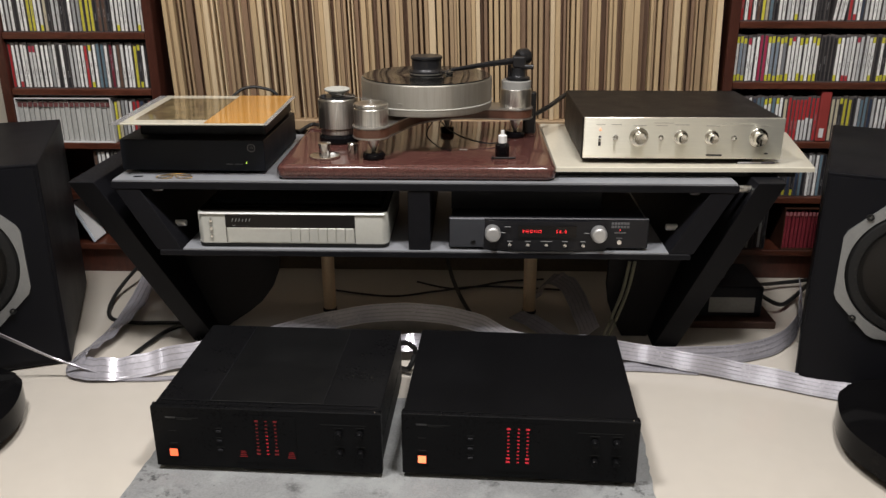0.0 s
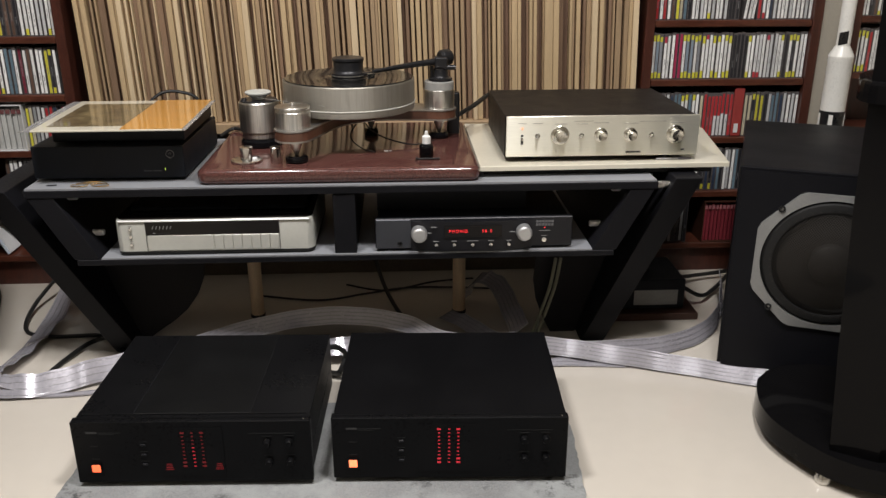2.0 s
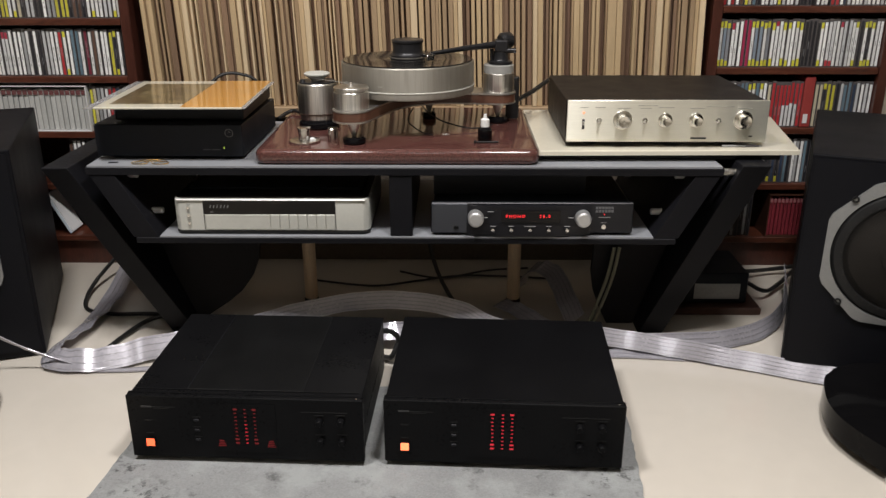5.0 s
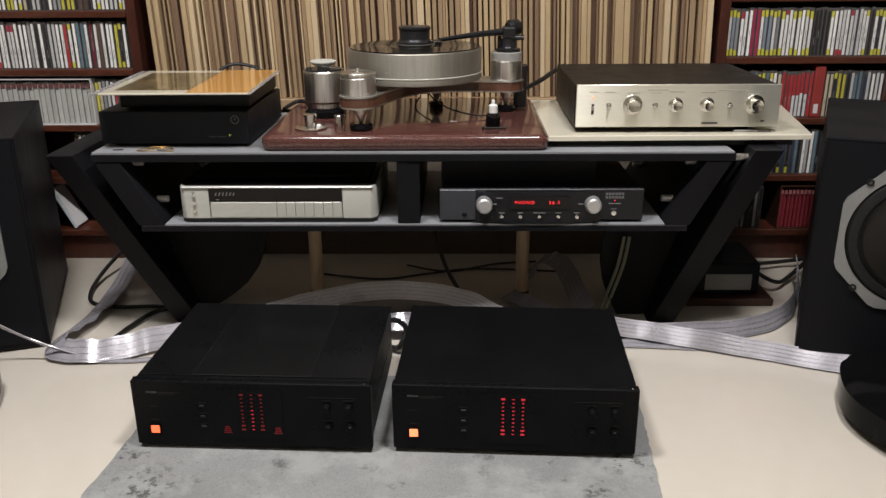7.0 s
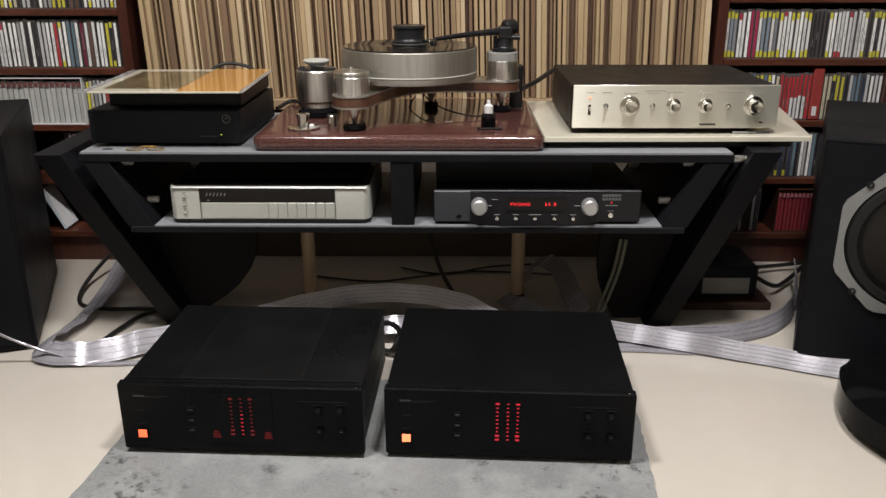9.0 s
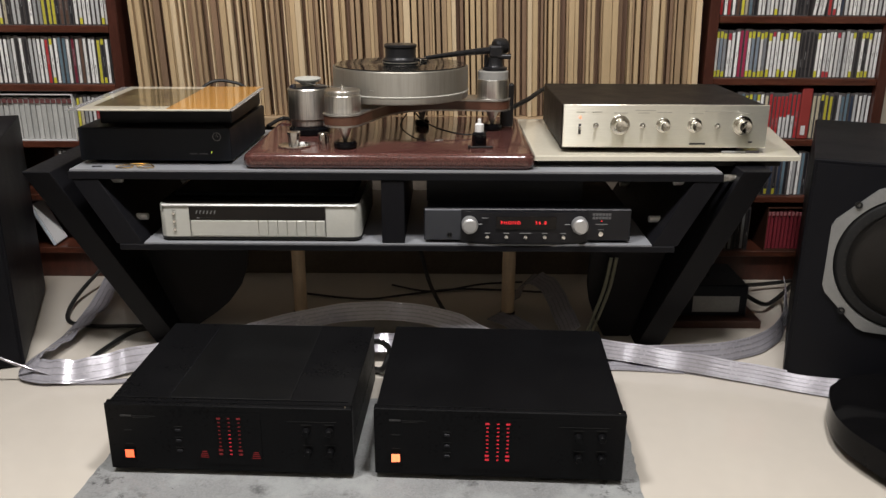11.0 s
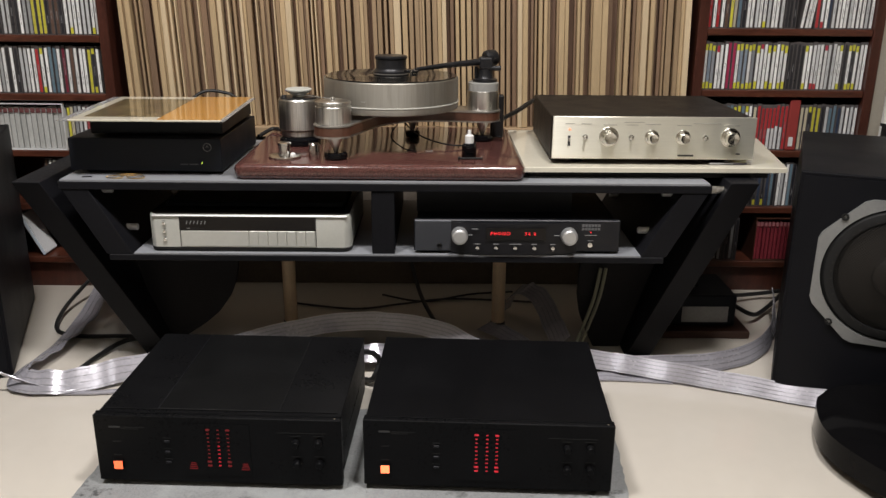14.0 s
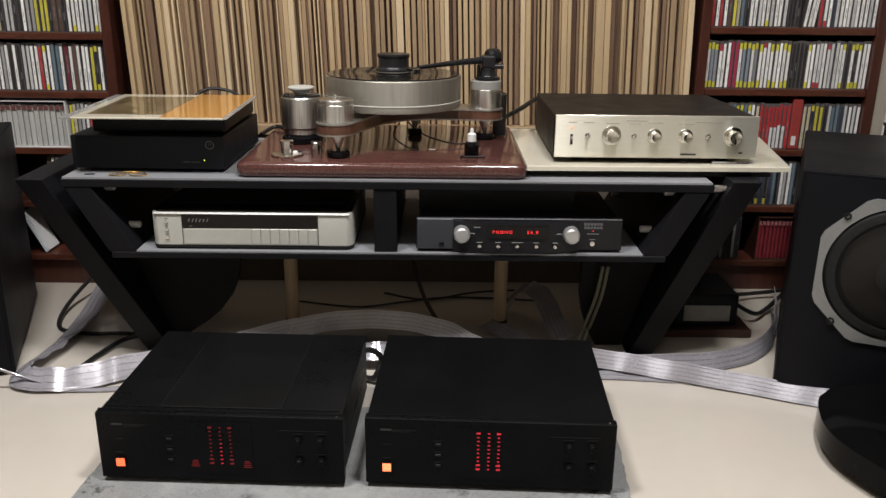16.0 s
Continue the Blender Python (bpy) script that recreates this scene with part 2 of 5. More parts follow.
def add_box(bm, x0, x1, y0, y1, z0, z1, bevel=0.0, seg=1):
    r = bmesh.ops.create_cube(bm, size=1.0)
    for v in r["verts"]:
        v.co = ((x0 + x1) / 2 + v.co.x * (x1 - x0), (y0 + y1) / 2 + v.co.y * (y1 - y0), (z0 + z1) / 2 + v.co.z * (z1 - z0))
    if bevel:
        es = {e for v in r["verts"] for e in v.link_edges}
        bmesh.ops.bevel(bm, geom=list(es), offset=bevel, segments=seg, affect="EDGES", profile=0.5)
    return bm


def box(x0, x1, y0, y1, z0, z1, bevel=0.0, seg=1):
    return add_box(bmesh.new(), x0, x1, y0, y1, z0, z1, bevel, seg)


def add_lathe(bm, profile, seg=40, m=None):
    """Turns (radius, height) pairs round z; m poses the result."""
    rings = []
    m = m or Matrix()
    for r, z in profile:
        if r < 1e-6:
            rings.append([bm.verts.new(m @ Vector((0, 0, z)))])
        else:
            rings.append([bm.verts.new(m @ Vector((r * math.cos(2 * math.pi * i / seg), r * math.sin(2 * math.pi * i / seg), z))) for i in range(seg)])
    for a, b in zip(rings, rings[1:]):
        for i in range(seg):
            j = (i + 1) % seg
            if len(a) == 1 and len(b) == 1:
                continue
            if len(a) == 1:
                bm.faces.new((a[0], b[j], b[i]))
            elif len(b) == 1:
                bm.faces.new((a[i], a[j], b[0]))
            else:
                bm.faces.new((a[i], a[j], b[j], b[i]))
    return bm


def lathe(profile, seg=40, m=None):
    return add_lathe(bmesh.new(), profile, seg, m)


def add_tube(bm, pts, r, seg=8):
    pts = [Vector(p) for p in pts]
    rings = []
    for i, p in enumerate(pts):
        d = (pts[min(i + 1, len(pts) - 1)] - pts[max(i - 1, 0)]).normalized()
        up = Vector((0, 0, 1)) if abs(d.z) < 0.9 else Vector((1, 0, 0))
        a = d.cross(up).normalized()
        b = d.cross(a)
        rings.append([bm.verts.new(p + r * (math.cos(2 * math.pi * k / seg) * a + math.sin(2 * math.pi * k / seg) * b)) for k in range(seg)])
    for s, t in zip(rings, rings[1:]):
        for k in range(seg):
            bm.faces.new((s[k], s[(k + 1) % seg], t[(k + 1) % seg], t[k]))
    bm.faces.new(rings[0])
    bm.faces.new(rings[-1])
    return bm


def spline(pts, n=10):
    """A smooth line through the points."""
    pts = [Vector(p) for p in pts]
    out = []
    for i in range(len(pts) - 1):
        p0, p1, p2, p3 = pts[max(i - 1, 0)], pts[i], pts[i + 1], pts[min(i + 2, len(pts) - 1)]
        for k in range(n):
            t = k / n
            out.append(0.5 * (2 * p1 + (p2 - p0) * t + (2 * p0 - 5 * p1 + 4 * p2 - p3) * t * t + (3 * p1 - p0 - 3 * p2 + p3) * t ** 3))
    return out + [pts[-1]]


def prism(outline, z0, z1, bevel=0.0, seg=2):
    """A plate of the given outline between two heights."""
    bm = bmesh.new()
    lo = [bm.verts.new((x, y, z0)) for x, y in outline]
    hi = [bm.verts.new((x, y, z1)) for x, y in outline]
    bm.faces.new(lo)
    top = bm.faces.new(hi)
    for i in range(len(lo)):
        j = (i + 1) % len(lo)
        bm.faces.new((lo[i], lo[j], hi[j], hi[i]))
    if bevel:
        bmesh.ops.bevel(bm, geom=list(top.edges), offset=bevel, segments=seg, affect="EDGES", profile=0.5)
    return bm


def slab_xz(outline, y0, y1, bevel=0.0):
    """A board whose outline is given in x and z, between two depths."""
    bm = bmesh.new()
    a = [bm.verts.new((x, y0, z)) for x, z in outline]
    b = [bm.verts.new((x, y1, z)) for x, z in outline]
    bm.faces.new(a)
    bm.faces.new(b)
    for i in range(len(a)):
        j = (i + 1) % len(a)
        bm.faces.new((a[i], a[j], b[j], b[i]))
    if bevel:
        bmesh.ops.bevel(bm, geom=list(bm.edges), offset=bevel, segments=1, affect="EDGES", profile=0.5)
    return bm


def letters(name, text, size, material, parent, x, y, z, spacing=1.0):
    """Raised upright writing that faces -y."""
    cu = bpy.data.curves.new(name, "FONT")
    cu.body, cu.size, cu.extrude, cu.space_character = text, size, 0.0004, spacing
    tmp = bpy.data.objects.new(name, cu)
    scene.collection.objects.link(tmp)
    me = bpy.data.meshes.new_from_object(tmp.evaluated_get(bpy.context.evaluated_depsgraph_get()))
    bpy.data.objects.remove(tmp)
    bpy.data.curves.remove(cu)
    me.materials.clear()
    me.materials.append(material)
    ob = new(name, me)
    ob.parent = parent
    ob.matrix_basis = pose(x, y, z, 90, 0, 0)
    return ob


def structure(name, bm, material, label):
    return tagged(part(name, bm, material), label, kind="structure")


# ---- the room ----
WALL_Y = 2.86
structure("floor", box(-2.6, 2.8, -2.6, WALL_Y, -0.1, 0.0), M_FLOOR, "polished cream floor with soft reflections")
structure("ceiling", box(-2.6, 2.8, -2.6, WALL_Y, 2.62, 2.72), M_CEIL, "plain white ceiling")
structure("wall_north", box(-2.6, 2.8, WALL_Y, WALL_Y + 0.12, -0.1, 2.72), M_WALL, "cream plastered wall behind the shelves")
structure("wall_south", box(-2.6, 2.8, -2.72, -2.6, -0.1, 2.72), M_WALL, "plain cream wall")
structure("wall_west", box(-2.72, -2.6, -2.72, WALL_Y + 0.12, -0.1, 2.72), M_WALL, "plain cream wall")
structure("wall_east", box(2.8, 2.92, -2.72, WALL_Y + 0.12, -0.1, 2.72), M_WALL, "plain cream wall")


structure("wall_pier_east", box(1.3785, 1.500, 2.672, WALL_Y - 0.001, 0.0005, 2.619), M_WALL, "cream plastered pier beside the bookcase")
structure("wall_pier_west", box(-1.36, -1.1705, 2.63, WALL_Y - 0.001, 0.0005, 2.619), M_WALL, "cream plastered pier beside the bookcase")


# ---- bookcases with discs ----
def bookcase(x0, x1, heights, top, front=2.60, label=""):
    """Open shelves between posts; x0, x1 bound the inside."""
    t = thing("bookcase", pose((x0 + x1) / 2, front, 0), label, "bookcase", "disc bookcases")
    h = (x1 - x0) / 2
    d = WALL_Y - 0.004 - front
    for s in (-1, 1):
        a, b = sorted((s * h, s * (h + 0.027)))
        part("side_panel", box(a, b, 0, d, 0, top, 0.002), M_POST, t)
    for z in heights:
        part("shelf", box(-h + 0.0005, h - 0.0005, 0.004, d - 0.012, z - 0.011, z + 0.0075, 0.002), M_SHELF, t)
    part("plinth", box(-h + 0.0005, h - 0.0005, 0.025, 0.045, 0, heights[0] - 0.012), M_POST, t)
    part("back_panel", box(-h + 0.0005, h - 0.0005, d - 0.011, d, heights[0], top), M_POST, t)
    return t


BL = (-1.142, -0.735, [0.09, 0.25, 0.404, 0.561, 0.718, 0.876, 1.034], 1.20)
BR = (0.902, 1.350, [0.09, 0.254, 0.418, 0.586, 0.750, 0.914, 1.078], 1.24)
BX = (1.545, 1.915, [0.09, 0.254, 0.418, 0.586, 0.750, 0.914, 1.078], 1.24)
bookcase(*BL, label="dark mahogany bookcase packed with compact discs")
bookcase(*BR, label="dark mahogany bookcase packed with compact discs")
bookcase(*BX, front=2.70, label="dark mahogany bookcase beside the rocket model")

SPINE = {
    "white": ((0.86, 0.86, 0.84), None), "grey": ((0.34, 0.35, 0.35), None), "silver": ((0.56, 0.57, 0.57), None),
    "black": ((0.022, 0.022, 0.026), None), "navy": ((0.035, 0.05, 0.085), None), "red": ((0.42, 0.035, 0.04), None),
    "wine": ((0.20, 0.03, 0.05), None), "slate blue": ((0.13, 0.20, 0.25), None), "cream": ((0.55, 0.50, 0.36), None),
    "white with yellow ends": ((0.80, 0.80, 0.78), (0.66, 0.62, 0.06)), "grey with yellow ends": ((0.24, 0.25, 0.27), (0.60, 0.56, 0.05)),
    "yellow": ((0.58, 0.53, 0.06), None), "white with a red foot": ((0.74, 0.74, 0.74), (0.45, 0.04, 0.05)),
    "blue with yellow ends": ((0.27, 0.33, 0.40), (0.62, 0.58, 0.06)), "black with yellow ends": ((0.03, 0.03, 0.035), (0.60, 0.56, 0.05)),
    "white with a red top": ((0.78, 0.78, 0.77), (0.42, 0.04, 0.07)), "half red and half white": ((0.70, 0.70, 0.70), (0.45, 0.035, 0.04)),
    "crimson": ((0.36, 0.035, 0.085), None), "brown": ((0.12, 0.07, 0.05), None), "teal": ((0.05, 0.20, 0.22), None),
}
M_JEWEL = mat("clear_case_edge", (0.11, 0.10, 0.10), 0.15, coat=0.3)
M_SPTXT = mat("grey_spine_print", (0.2, 0.2, 0.2), 0.5)
SPM = {}
for k, (c, e) in SPINE.items():
    SPM[k] = (mat("spine_" + k.replace(" ", "_"), c, 0.3, vary=0.14, scale=60, spread=0.14, coat=0.4),
              mat("spine_end_" + k.replace(" ", "_"), e, 0.3, vary=0.1, scale=60, coat=0.4) if e else None)


def disc_mesh(kind, w, h):
    """A disc case: clear edges, printed spine with its end marks and a few bars of unreadable writing."""
    bm = box(-w / 2, w / 2, 0.0006, 0.138, 0, h)
    mats = [M_JEWEL, SPM[kind][0], SPM[kind][1] or SPM[kind][0], M_SPTXT if kind not in ("black", "navy", "wine", "red", "brown") else M_INK]

    def face(x0, x1, z0, z1, y, idx):
        n = len(bm.faces)
        add_box(bm, x0, x1, y, y + 0.0012, z0, z1)
        bm.faces.ensure_lookup_table()
        for f in bm.faces[n:]:
            f.material_index = idx
    e = random.uniform(0.011, 0.020)
    lo, hi = 0.003, h - random.uniform(0.004, 0.010)
    foot_only = kind.endswith("foot")
    head_only = kind.endswith("top") or kind.startswith("half")
    if kind.startswith("half"):
        e = 0.058
    face(-w * 0.335, w * 0.335, lo, lo + e, 0.0, 1 if head_only else 2)
    face(-w * 0.335, w * 0.335, lo + e, hi - e, 0.0, 1)
    face(-w * 0.335, w * 0.335, hi - e, hi, 0.0, 1 if foot_only else 2)
    z = random.uniform(0.2, 0.45) * h
    for _ in range(random.choice((0, 0, 1, 1, 2))):
        ln = random.uniform(0.006, 0.026)
        if z + ln < hi - e:
            face(-w * 0.06, w * 0.06, z, z + ln, -0.0003, 3)
        z += ln + random.uniform(0.003, 0.012)
    me = bpy.data.meshes.new("compact_disc")
    bmesh.ops.recalc_face_normals(bm, faces=bm.faces)
    bm.to_mesh(me)
    bm.free()
    for m in mats:
        me.materials.append(m)
    return me


random.seed(11)
DISCS = {k: [[disc_mesh(k, w, 0.1300 - 0.001 * j) for j in range(4)] for w in (0.0103, 0.0103, 0.0128)] for k in SPINE}


def disc_row(x0, x1, z, y, kinds, lean=0.0):
    """Stands discs side by side; kinds gives how often each spine comes."""
    x = x0 + 0.002
    bag = [k for k, n in kinds for _ in range(n)]
    last = None
    while True:
        k = random.choice(bag) if last is None or random.random() > 0.22 else last
        last = k
        i = random.choice((0, 0, 0, 0, 1, 1, 2))
        w = (0.0103, 0.0103, 0.0128)[i]
        if x + w > x1 - 0.001:
            break
        ob = new("compact_disc", random.choice(DISCS[k][i]))
        tilt = lean + random.uniform(-0.5, 0.9)
        ob.matrix_world = pose(x + w / 2, y + random.uniform(-0.002, 0.006), z - 0.0042, 0, tilt * 0.4, 0)
        tagged(ob, "compact disc case, " + k + " spine, standing on shelf", "compact disc", "discs in the bookcases")
        x += w + random.uniform(0.0006, 0.0022)


CODES = {"w": "white", "g": "grey", "s": "silver", "k": "black", "n": "navy", "r": "red", "W": "wine", "C": "crimson", "b": "slate blue",
         "y": "white with yellow ends", "Y": "yellow", "h": "grey with yellow ends", "m": "brown", "c": "cream", "f": "white with a red foot",
         "p": "blue with yellow ends", "d": "black with yellow ends", "x": "white with a red top", "q": "half red and half white"}


def disc_seq(x0, x1, z, y, codes):
    """Discs in a known order, spread evenly over the stretch."""
    pitch = (x1 - x0) / len(codes)
    for i, c in enumerate(codes):
        ob = new("compact_disc", random.choice(DISCS[CODES[c]][2 if pitch > 0.0131 else 0]))
        ob.matrix_world = pose(x0 + (i + 0.5) * pitch, y + random.uniform(-0.002, 0.006), z - 0.0042, 0, random.uniform(-0.15, 0.3), 0)
        tagged(ob, "compact disc case, " + CODES[c] + " spine, standing on shelf", "compact disc", "discs in the bookcases")


MIX = [("white", 16), ("grey", 3), ("silver", 4), ("black", 4), ("navy", 2), ("red", 2), ("slate blue", 1), ("white with yellow ends", 3), ("brown", 1)]
YY = 2.616
a, b = BL[:2]
disc_seq(a + 0.001, b - 0.001, 0.730, YY, "wswkwwYYwycksskkwggYYYkmmkwywwssyw")
disc_seq(a + 0.001, b - 0.001, 0.573, YY, "rwfwwxxwwwgwkwksswwrywbbwWwmwwwYdwk")
disc_seq(a + 0.284, b - 0.001, 0.416, YY, "YcgswrrnkWg")
disc_row(a + 0.20, b, 0.262, YY, [("white", 3), ("cream", 1), ("brown", 2), ("grey", 2)])
disc_row(a + 0.29, b, 0.102, YY, [("white", 2), ("grey", 2), ("black", 2)])
a, b = BR[:2]
disc_seq(a + 0.001, a + 0.206, 0.762, YY, "rwrwmYcbkwwswyswws")
disc_seq(a + 0.208, a + 0.241, 0.762, YY, "kkk")
disc_row(a + 0.250, a + 0.290, 0.762, YY, [("silver", 1), ("white", 2)], lean=14)
disc_seq(a + 0.292, b - 0.001, 0.762, YY, "rfwnswwwswwwsw")
disc_seq(a + 0.001, a + 0.230, 0.598, YY, "yphxwwCCyppyhyxwyywyy")
disc_seq(a + 0.233, b - 0.001, 0.598, YY, "kkkkywffwxsswykydyww")
disc_seq(a + 0.001, a + 0.253, 0.430, YY, "wwsnwsnbbyybywcrrrqqqqr")
disc_seq(a + 0.286, b - 0.001, 0.430, YY, "ccdYYksbbnswsw")
disc_seq(a + 0.001, a + 0.300, 0.266, YY, "wshknyknbywkssywkdndnbkwswbk")
disc_row(a + 0.302, b, 0.266, YY, MIX)
disc_row(a + 0.06, a + 0.165, 0.102, YY, [("black", 3), ("grey", 1), ("navy", 1)])
a, b = BX[:2]
for z in (0.598, 0.762):
    disc_row(a, a + 0.16, z, 2.712, MIX)


def boxed_set(x0, n, z, w, cover, spine, ends, label):
    """A slipcase of discs, open to the front."""
    t = thing("boxed_disc_set", pose(x0, 2.606, z - 0.0030), label, "disc set")
    width = n * w + 0.006
    bm = bmesh.new()
    for x0_, x1_, y0_, y1_, z0_, z1_ in ((0, 0.0025, 0, 0.14, 0, 0.13), (width - 0.0025, width, 0, 0.14, 0, 0.13),
                                         (0.0025, width - 0.0025, 0, 0.14, 0, 0.0025), (0.0025, width - 0.0025, 0, 0.14, 0.1275, 0.13), (0.0025, width - 0.0025, 0.137, 0.14, 0.0025, 0.1275)):
        add_box(bm, x0_, x1_, y0_, y1_, z0_, z1_)
    part("slipcase", bm, cover, t)
    for i in range(n):
        x = 0.003 + i * w
        d = part("disc_sleeve", box(x + 0.0014, x + w - 0.0014, 0.008 + 0.004 * random.random(), 0.13, 0.003, 0.117 + 0.004 * random.random(), 0.0008), spine, t)
        part("end_label", box(x + 0.0018, x + w - 0.0018, 0.0068, 0.0078, 0.104, 0.116), ends, d)
    return t


M_SETR = mat("crimson_card", (0.27, 0.035, 0.05), 0.45, vary=0.1, spread=0.08)
M_SETRL = mat("rose_end_label", (0.42, 0.16, 0.17), 0.5)
M_SETG = mat("grey_card_sleeve", (0.50, 0.50, 0.48), 0.5, vary=0.08, spread=0.1)
M_SETE = mat("brown_end_label", (0.16, 0.06, 0.06), 0.5)
boxed_set(BL[0] + 0.001, 18, 0.415, 0.0152, M_PAPER, M_SETG, M_SETE, "white slipcase holding a row of grey disc sleeves")
boxed_set(BR[0] + 0.20, 9, 0.101, 0.0112, M_BOARD, M_SETR, M_SETRL, "boxed set of crimson disc sleeves on bottom shelf")

t = thing("red_book", pose(BR[0] + 0.255, 2.612, 0.4258), "thick red clothbound book standing among discs", "book")
part("cover", box(0, 0.029, 0, 0.13, 0, 0.142, 0.003), mat("red_cloth", (0.30, 0.035, 0.03), 0.7, bump=0.3, fine=700), t)
part("spine_label", box(0.006, 0.018, -0.0015, 0.0, 0.012, 0.038), M_PAPER, t)
t = thing("leaning_folder", pose(-0.975, 2.60, 0.0985, 0, -26, 0), "pale blue-white folder leaning on the lower shelf", "folder")
part("folder_cover", box(0, 0.008, 0.01, 0.085, 0, 0.135, 0.002), mat("pale_blue_card", (0.50, 0.55, 0.63), 0.4), t)
part("page_block", box(0.0082, 0.012, 0.014, 0.082, 0.003, 0.132), M_PAPER, t)


# ---- slatted sound diffuser ----
DX0, DX1, DZ0, DZ1, DY = -0.683, 0.851, 0.486, 1.36, 2.62
dif = thing("sound_diffuser", pose(0, DY, DZ0), "slatted wooden sound diffuser in pale and dark strips", "diffuser")
STRIP_TONES = {
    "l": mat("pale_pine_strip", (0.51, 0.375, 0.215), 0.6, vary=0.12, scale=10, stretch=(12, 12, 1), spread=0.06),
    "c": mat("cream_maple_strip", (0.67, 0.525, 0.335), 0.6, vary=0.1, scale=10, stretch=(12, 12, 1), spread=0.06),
    "t": mat("tan_strip", (0.36, 0.252, 0.148), 0.6, vary=0.14, scale=10, stretch=(12, 12, 1), spread=0.07),
    "b": mat("brown_strip", (0.235, 0.150, 0.094), 0.6, vary=0.16, scale=10, stretch=(12, 12, 1), spread=0.08),
    "d": mat("dark_brown_strip", (0.135, 0.078, 0.050), 0.6, vary=0.2, scale=10, stretch=(12, 12, 1), spread=0.1),
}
part("base_rail", box(DX0, DX1, -0.028, 0.06, -0.030, -0.001, 0.002), STRIP_TONES["t"], dif)
# added board: the shade below the strips is put into its brown
part("lower_board", box(DX0, DX1, 0.040, 0.055, -DZ0 + 0.001, -0.031), mat("shade_board_brown", (0.125, 0.102, 0.080), 0.7, vary=0.2), dif, "added dark board in place of the shade below the strips")
part("backing_board", box(DX0, DX1, 0.062, 0.076, -0.03, DZ1 - DZ0), STRIP_TONES["d"], dif)
# one letter for each two millimetres of the face, by the tone of the strip that stands there
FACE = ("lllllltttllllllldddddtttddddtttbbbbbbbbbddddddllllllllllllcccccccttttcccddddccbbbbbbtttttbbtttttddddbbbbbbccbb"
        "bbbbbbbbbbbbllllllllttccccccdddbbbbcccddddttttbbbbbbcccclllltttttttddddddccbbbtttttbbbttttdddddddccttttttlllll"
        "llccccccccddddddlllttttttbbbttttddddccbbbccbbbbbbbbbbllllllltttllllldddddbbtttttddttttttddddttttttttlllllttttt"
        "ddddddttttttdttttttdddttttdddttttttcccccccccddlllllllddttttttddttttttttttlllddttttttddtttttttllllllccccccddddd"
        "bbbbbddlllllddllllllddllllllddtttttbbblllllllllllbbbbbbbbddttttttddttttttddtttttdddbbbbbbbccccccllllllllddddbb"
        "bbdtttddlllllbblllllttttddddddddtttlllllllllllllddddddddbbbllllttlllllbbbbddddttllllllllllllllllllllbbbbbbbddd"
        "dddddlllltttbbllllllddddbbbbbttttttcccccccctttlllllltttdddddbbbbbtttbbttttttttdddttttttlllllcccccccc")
STRIPS = [(tone, len(list(run))) for tone, run in itertools.groupby(FACE)]
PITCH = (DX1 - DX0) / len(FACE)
# darker tones stand deeper
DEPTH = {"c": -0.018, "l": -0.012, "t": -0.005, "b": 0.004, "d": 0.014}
# the strips lean a little out of plumb
LEAN_X = Matrix(((1, 0, -0.030, 0.012), (0, 1, 0, 0), (0, 0, 1, 0), (0, 0, 0, 1)))
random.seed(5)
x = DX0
for tone, letters_wide in STRIPS:
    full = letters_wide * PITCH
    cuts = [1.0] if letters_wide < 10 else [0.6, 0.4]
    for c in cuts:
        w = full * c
        y = DEPTH[tone] + random.uniform(-0.004, 0.004)
        sl = part("slat", box(x + 0.0004, x + w - 0.0004, y, 0.0615, 0.0, DZ1 - DZ0, 0.0007), STRIP_TONES[tone], dif)
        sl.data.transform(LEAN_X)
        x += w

# ---- the equipment stand ----
# for the rear panels, which also carry the shade on the floor
M_REAR = mat("dark_panel_and_shade", (0.014, 0.013, 0.014), 0.7, vary=0.25, scale=7, spec=0.2)
M_BOLT = mat("zinc_plated_bolt", (0.80, 0.79, 0.78), 0.35, metal=0.5, vary=0.05)
SF, SB = 2.0, 2.47  # front and back of the stand
stand = thing("equipment_stand", pose(0, 0, 0), "black trapezoid equipment stand with grey shelf tops", "stand")
part("top_shelf", box(-0.619, 0.757, SF, SB, 0.450, 0.467, 0.0015), M_BLACK, stand)
part("top_laminate", box(-0.614, 0.752, SF + 0.0005, SB - 0.004, 0.4672, 0.4712), M_GREY, stand, "grey laminate surface")
part("lower_shelf", box(-0.528, 0.668, SF, SB, 0.294, 0.3075, 0.0015), M_BLACK, stand)
part("lower_laminate", box(-0.474, 0.618, SF + 0.0005, SB - 0.004, 0.3077, 0.311), M_GREY, stand, "grey laminate surface")
part("inner_side", slab_xz([(-0.613, 0.4495), (-0.558, 0.4495), (-0.478, 0.3078), (-0.533, 0.3078)], SF + 0.002, SB, 0.001), M_BLACK, stand)
part("inner_side", slab_xz([(0.697, 0.4495), (0.751, 0.4495), (0.673, 0.3078), (0.619, 0.3078)], SF + 0.002, SB, 0.001), M_BLACK, stand)


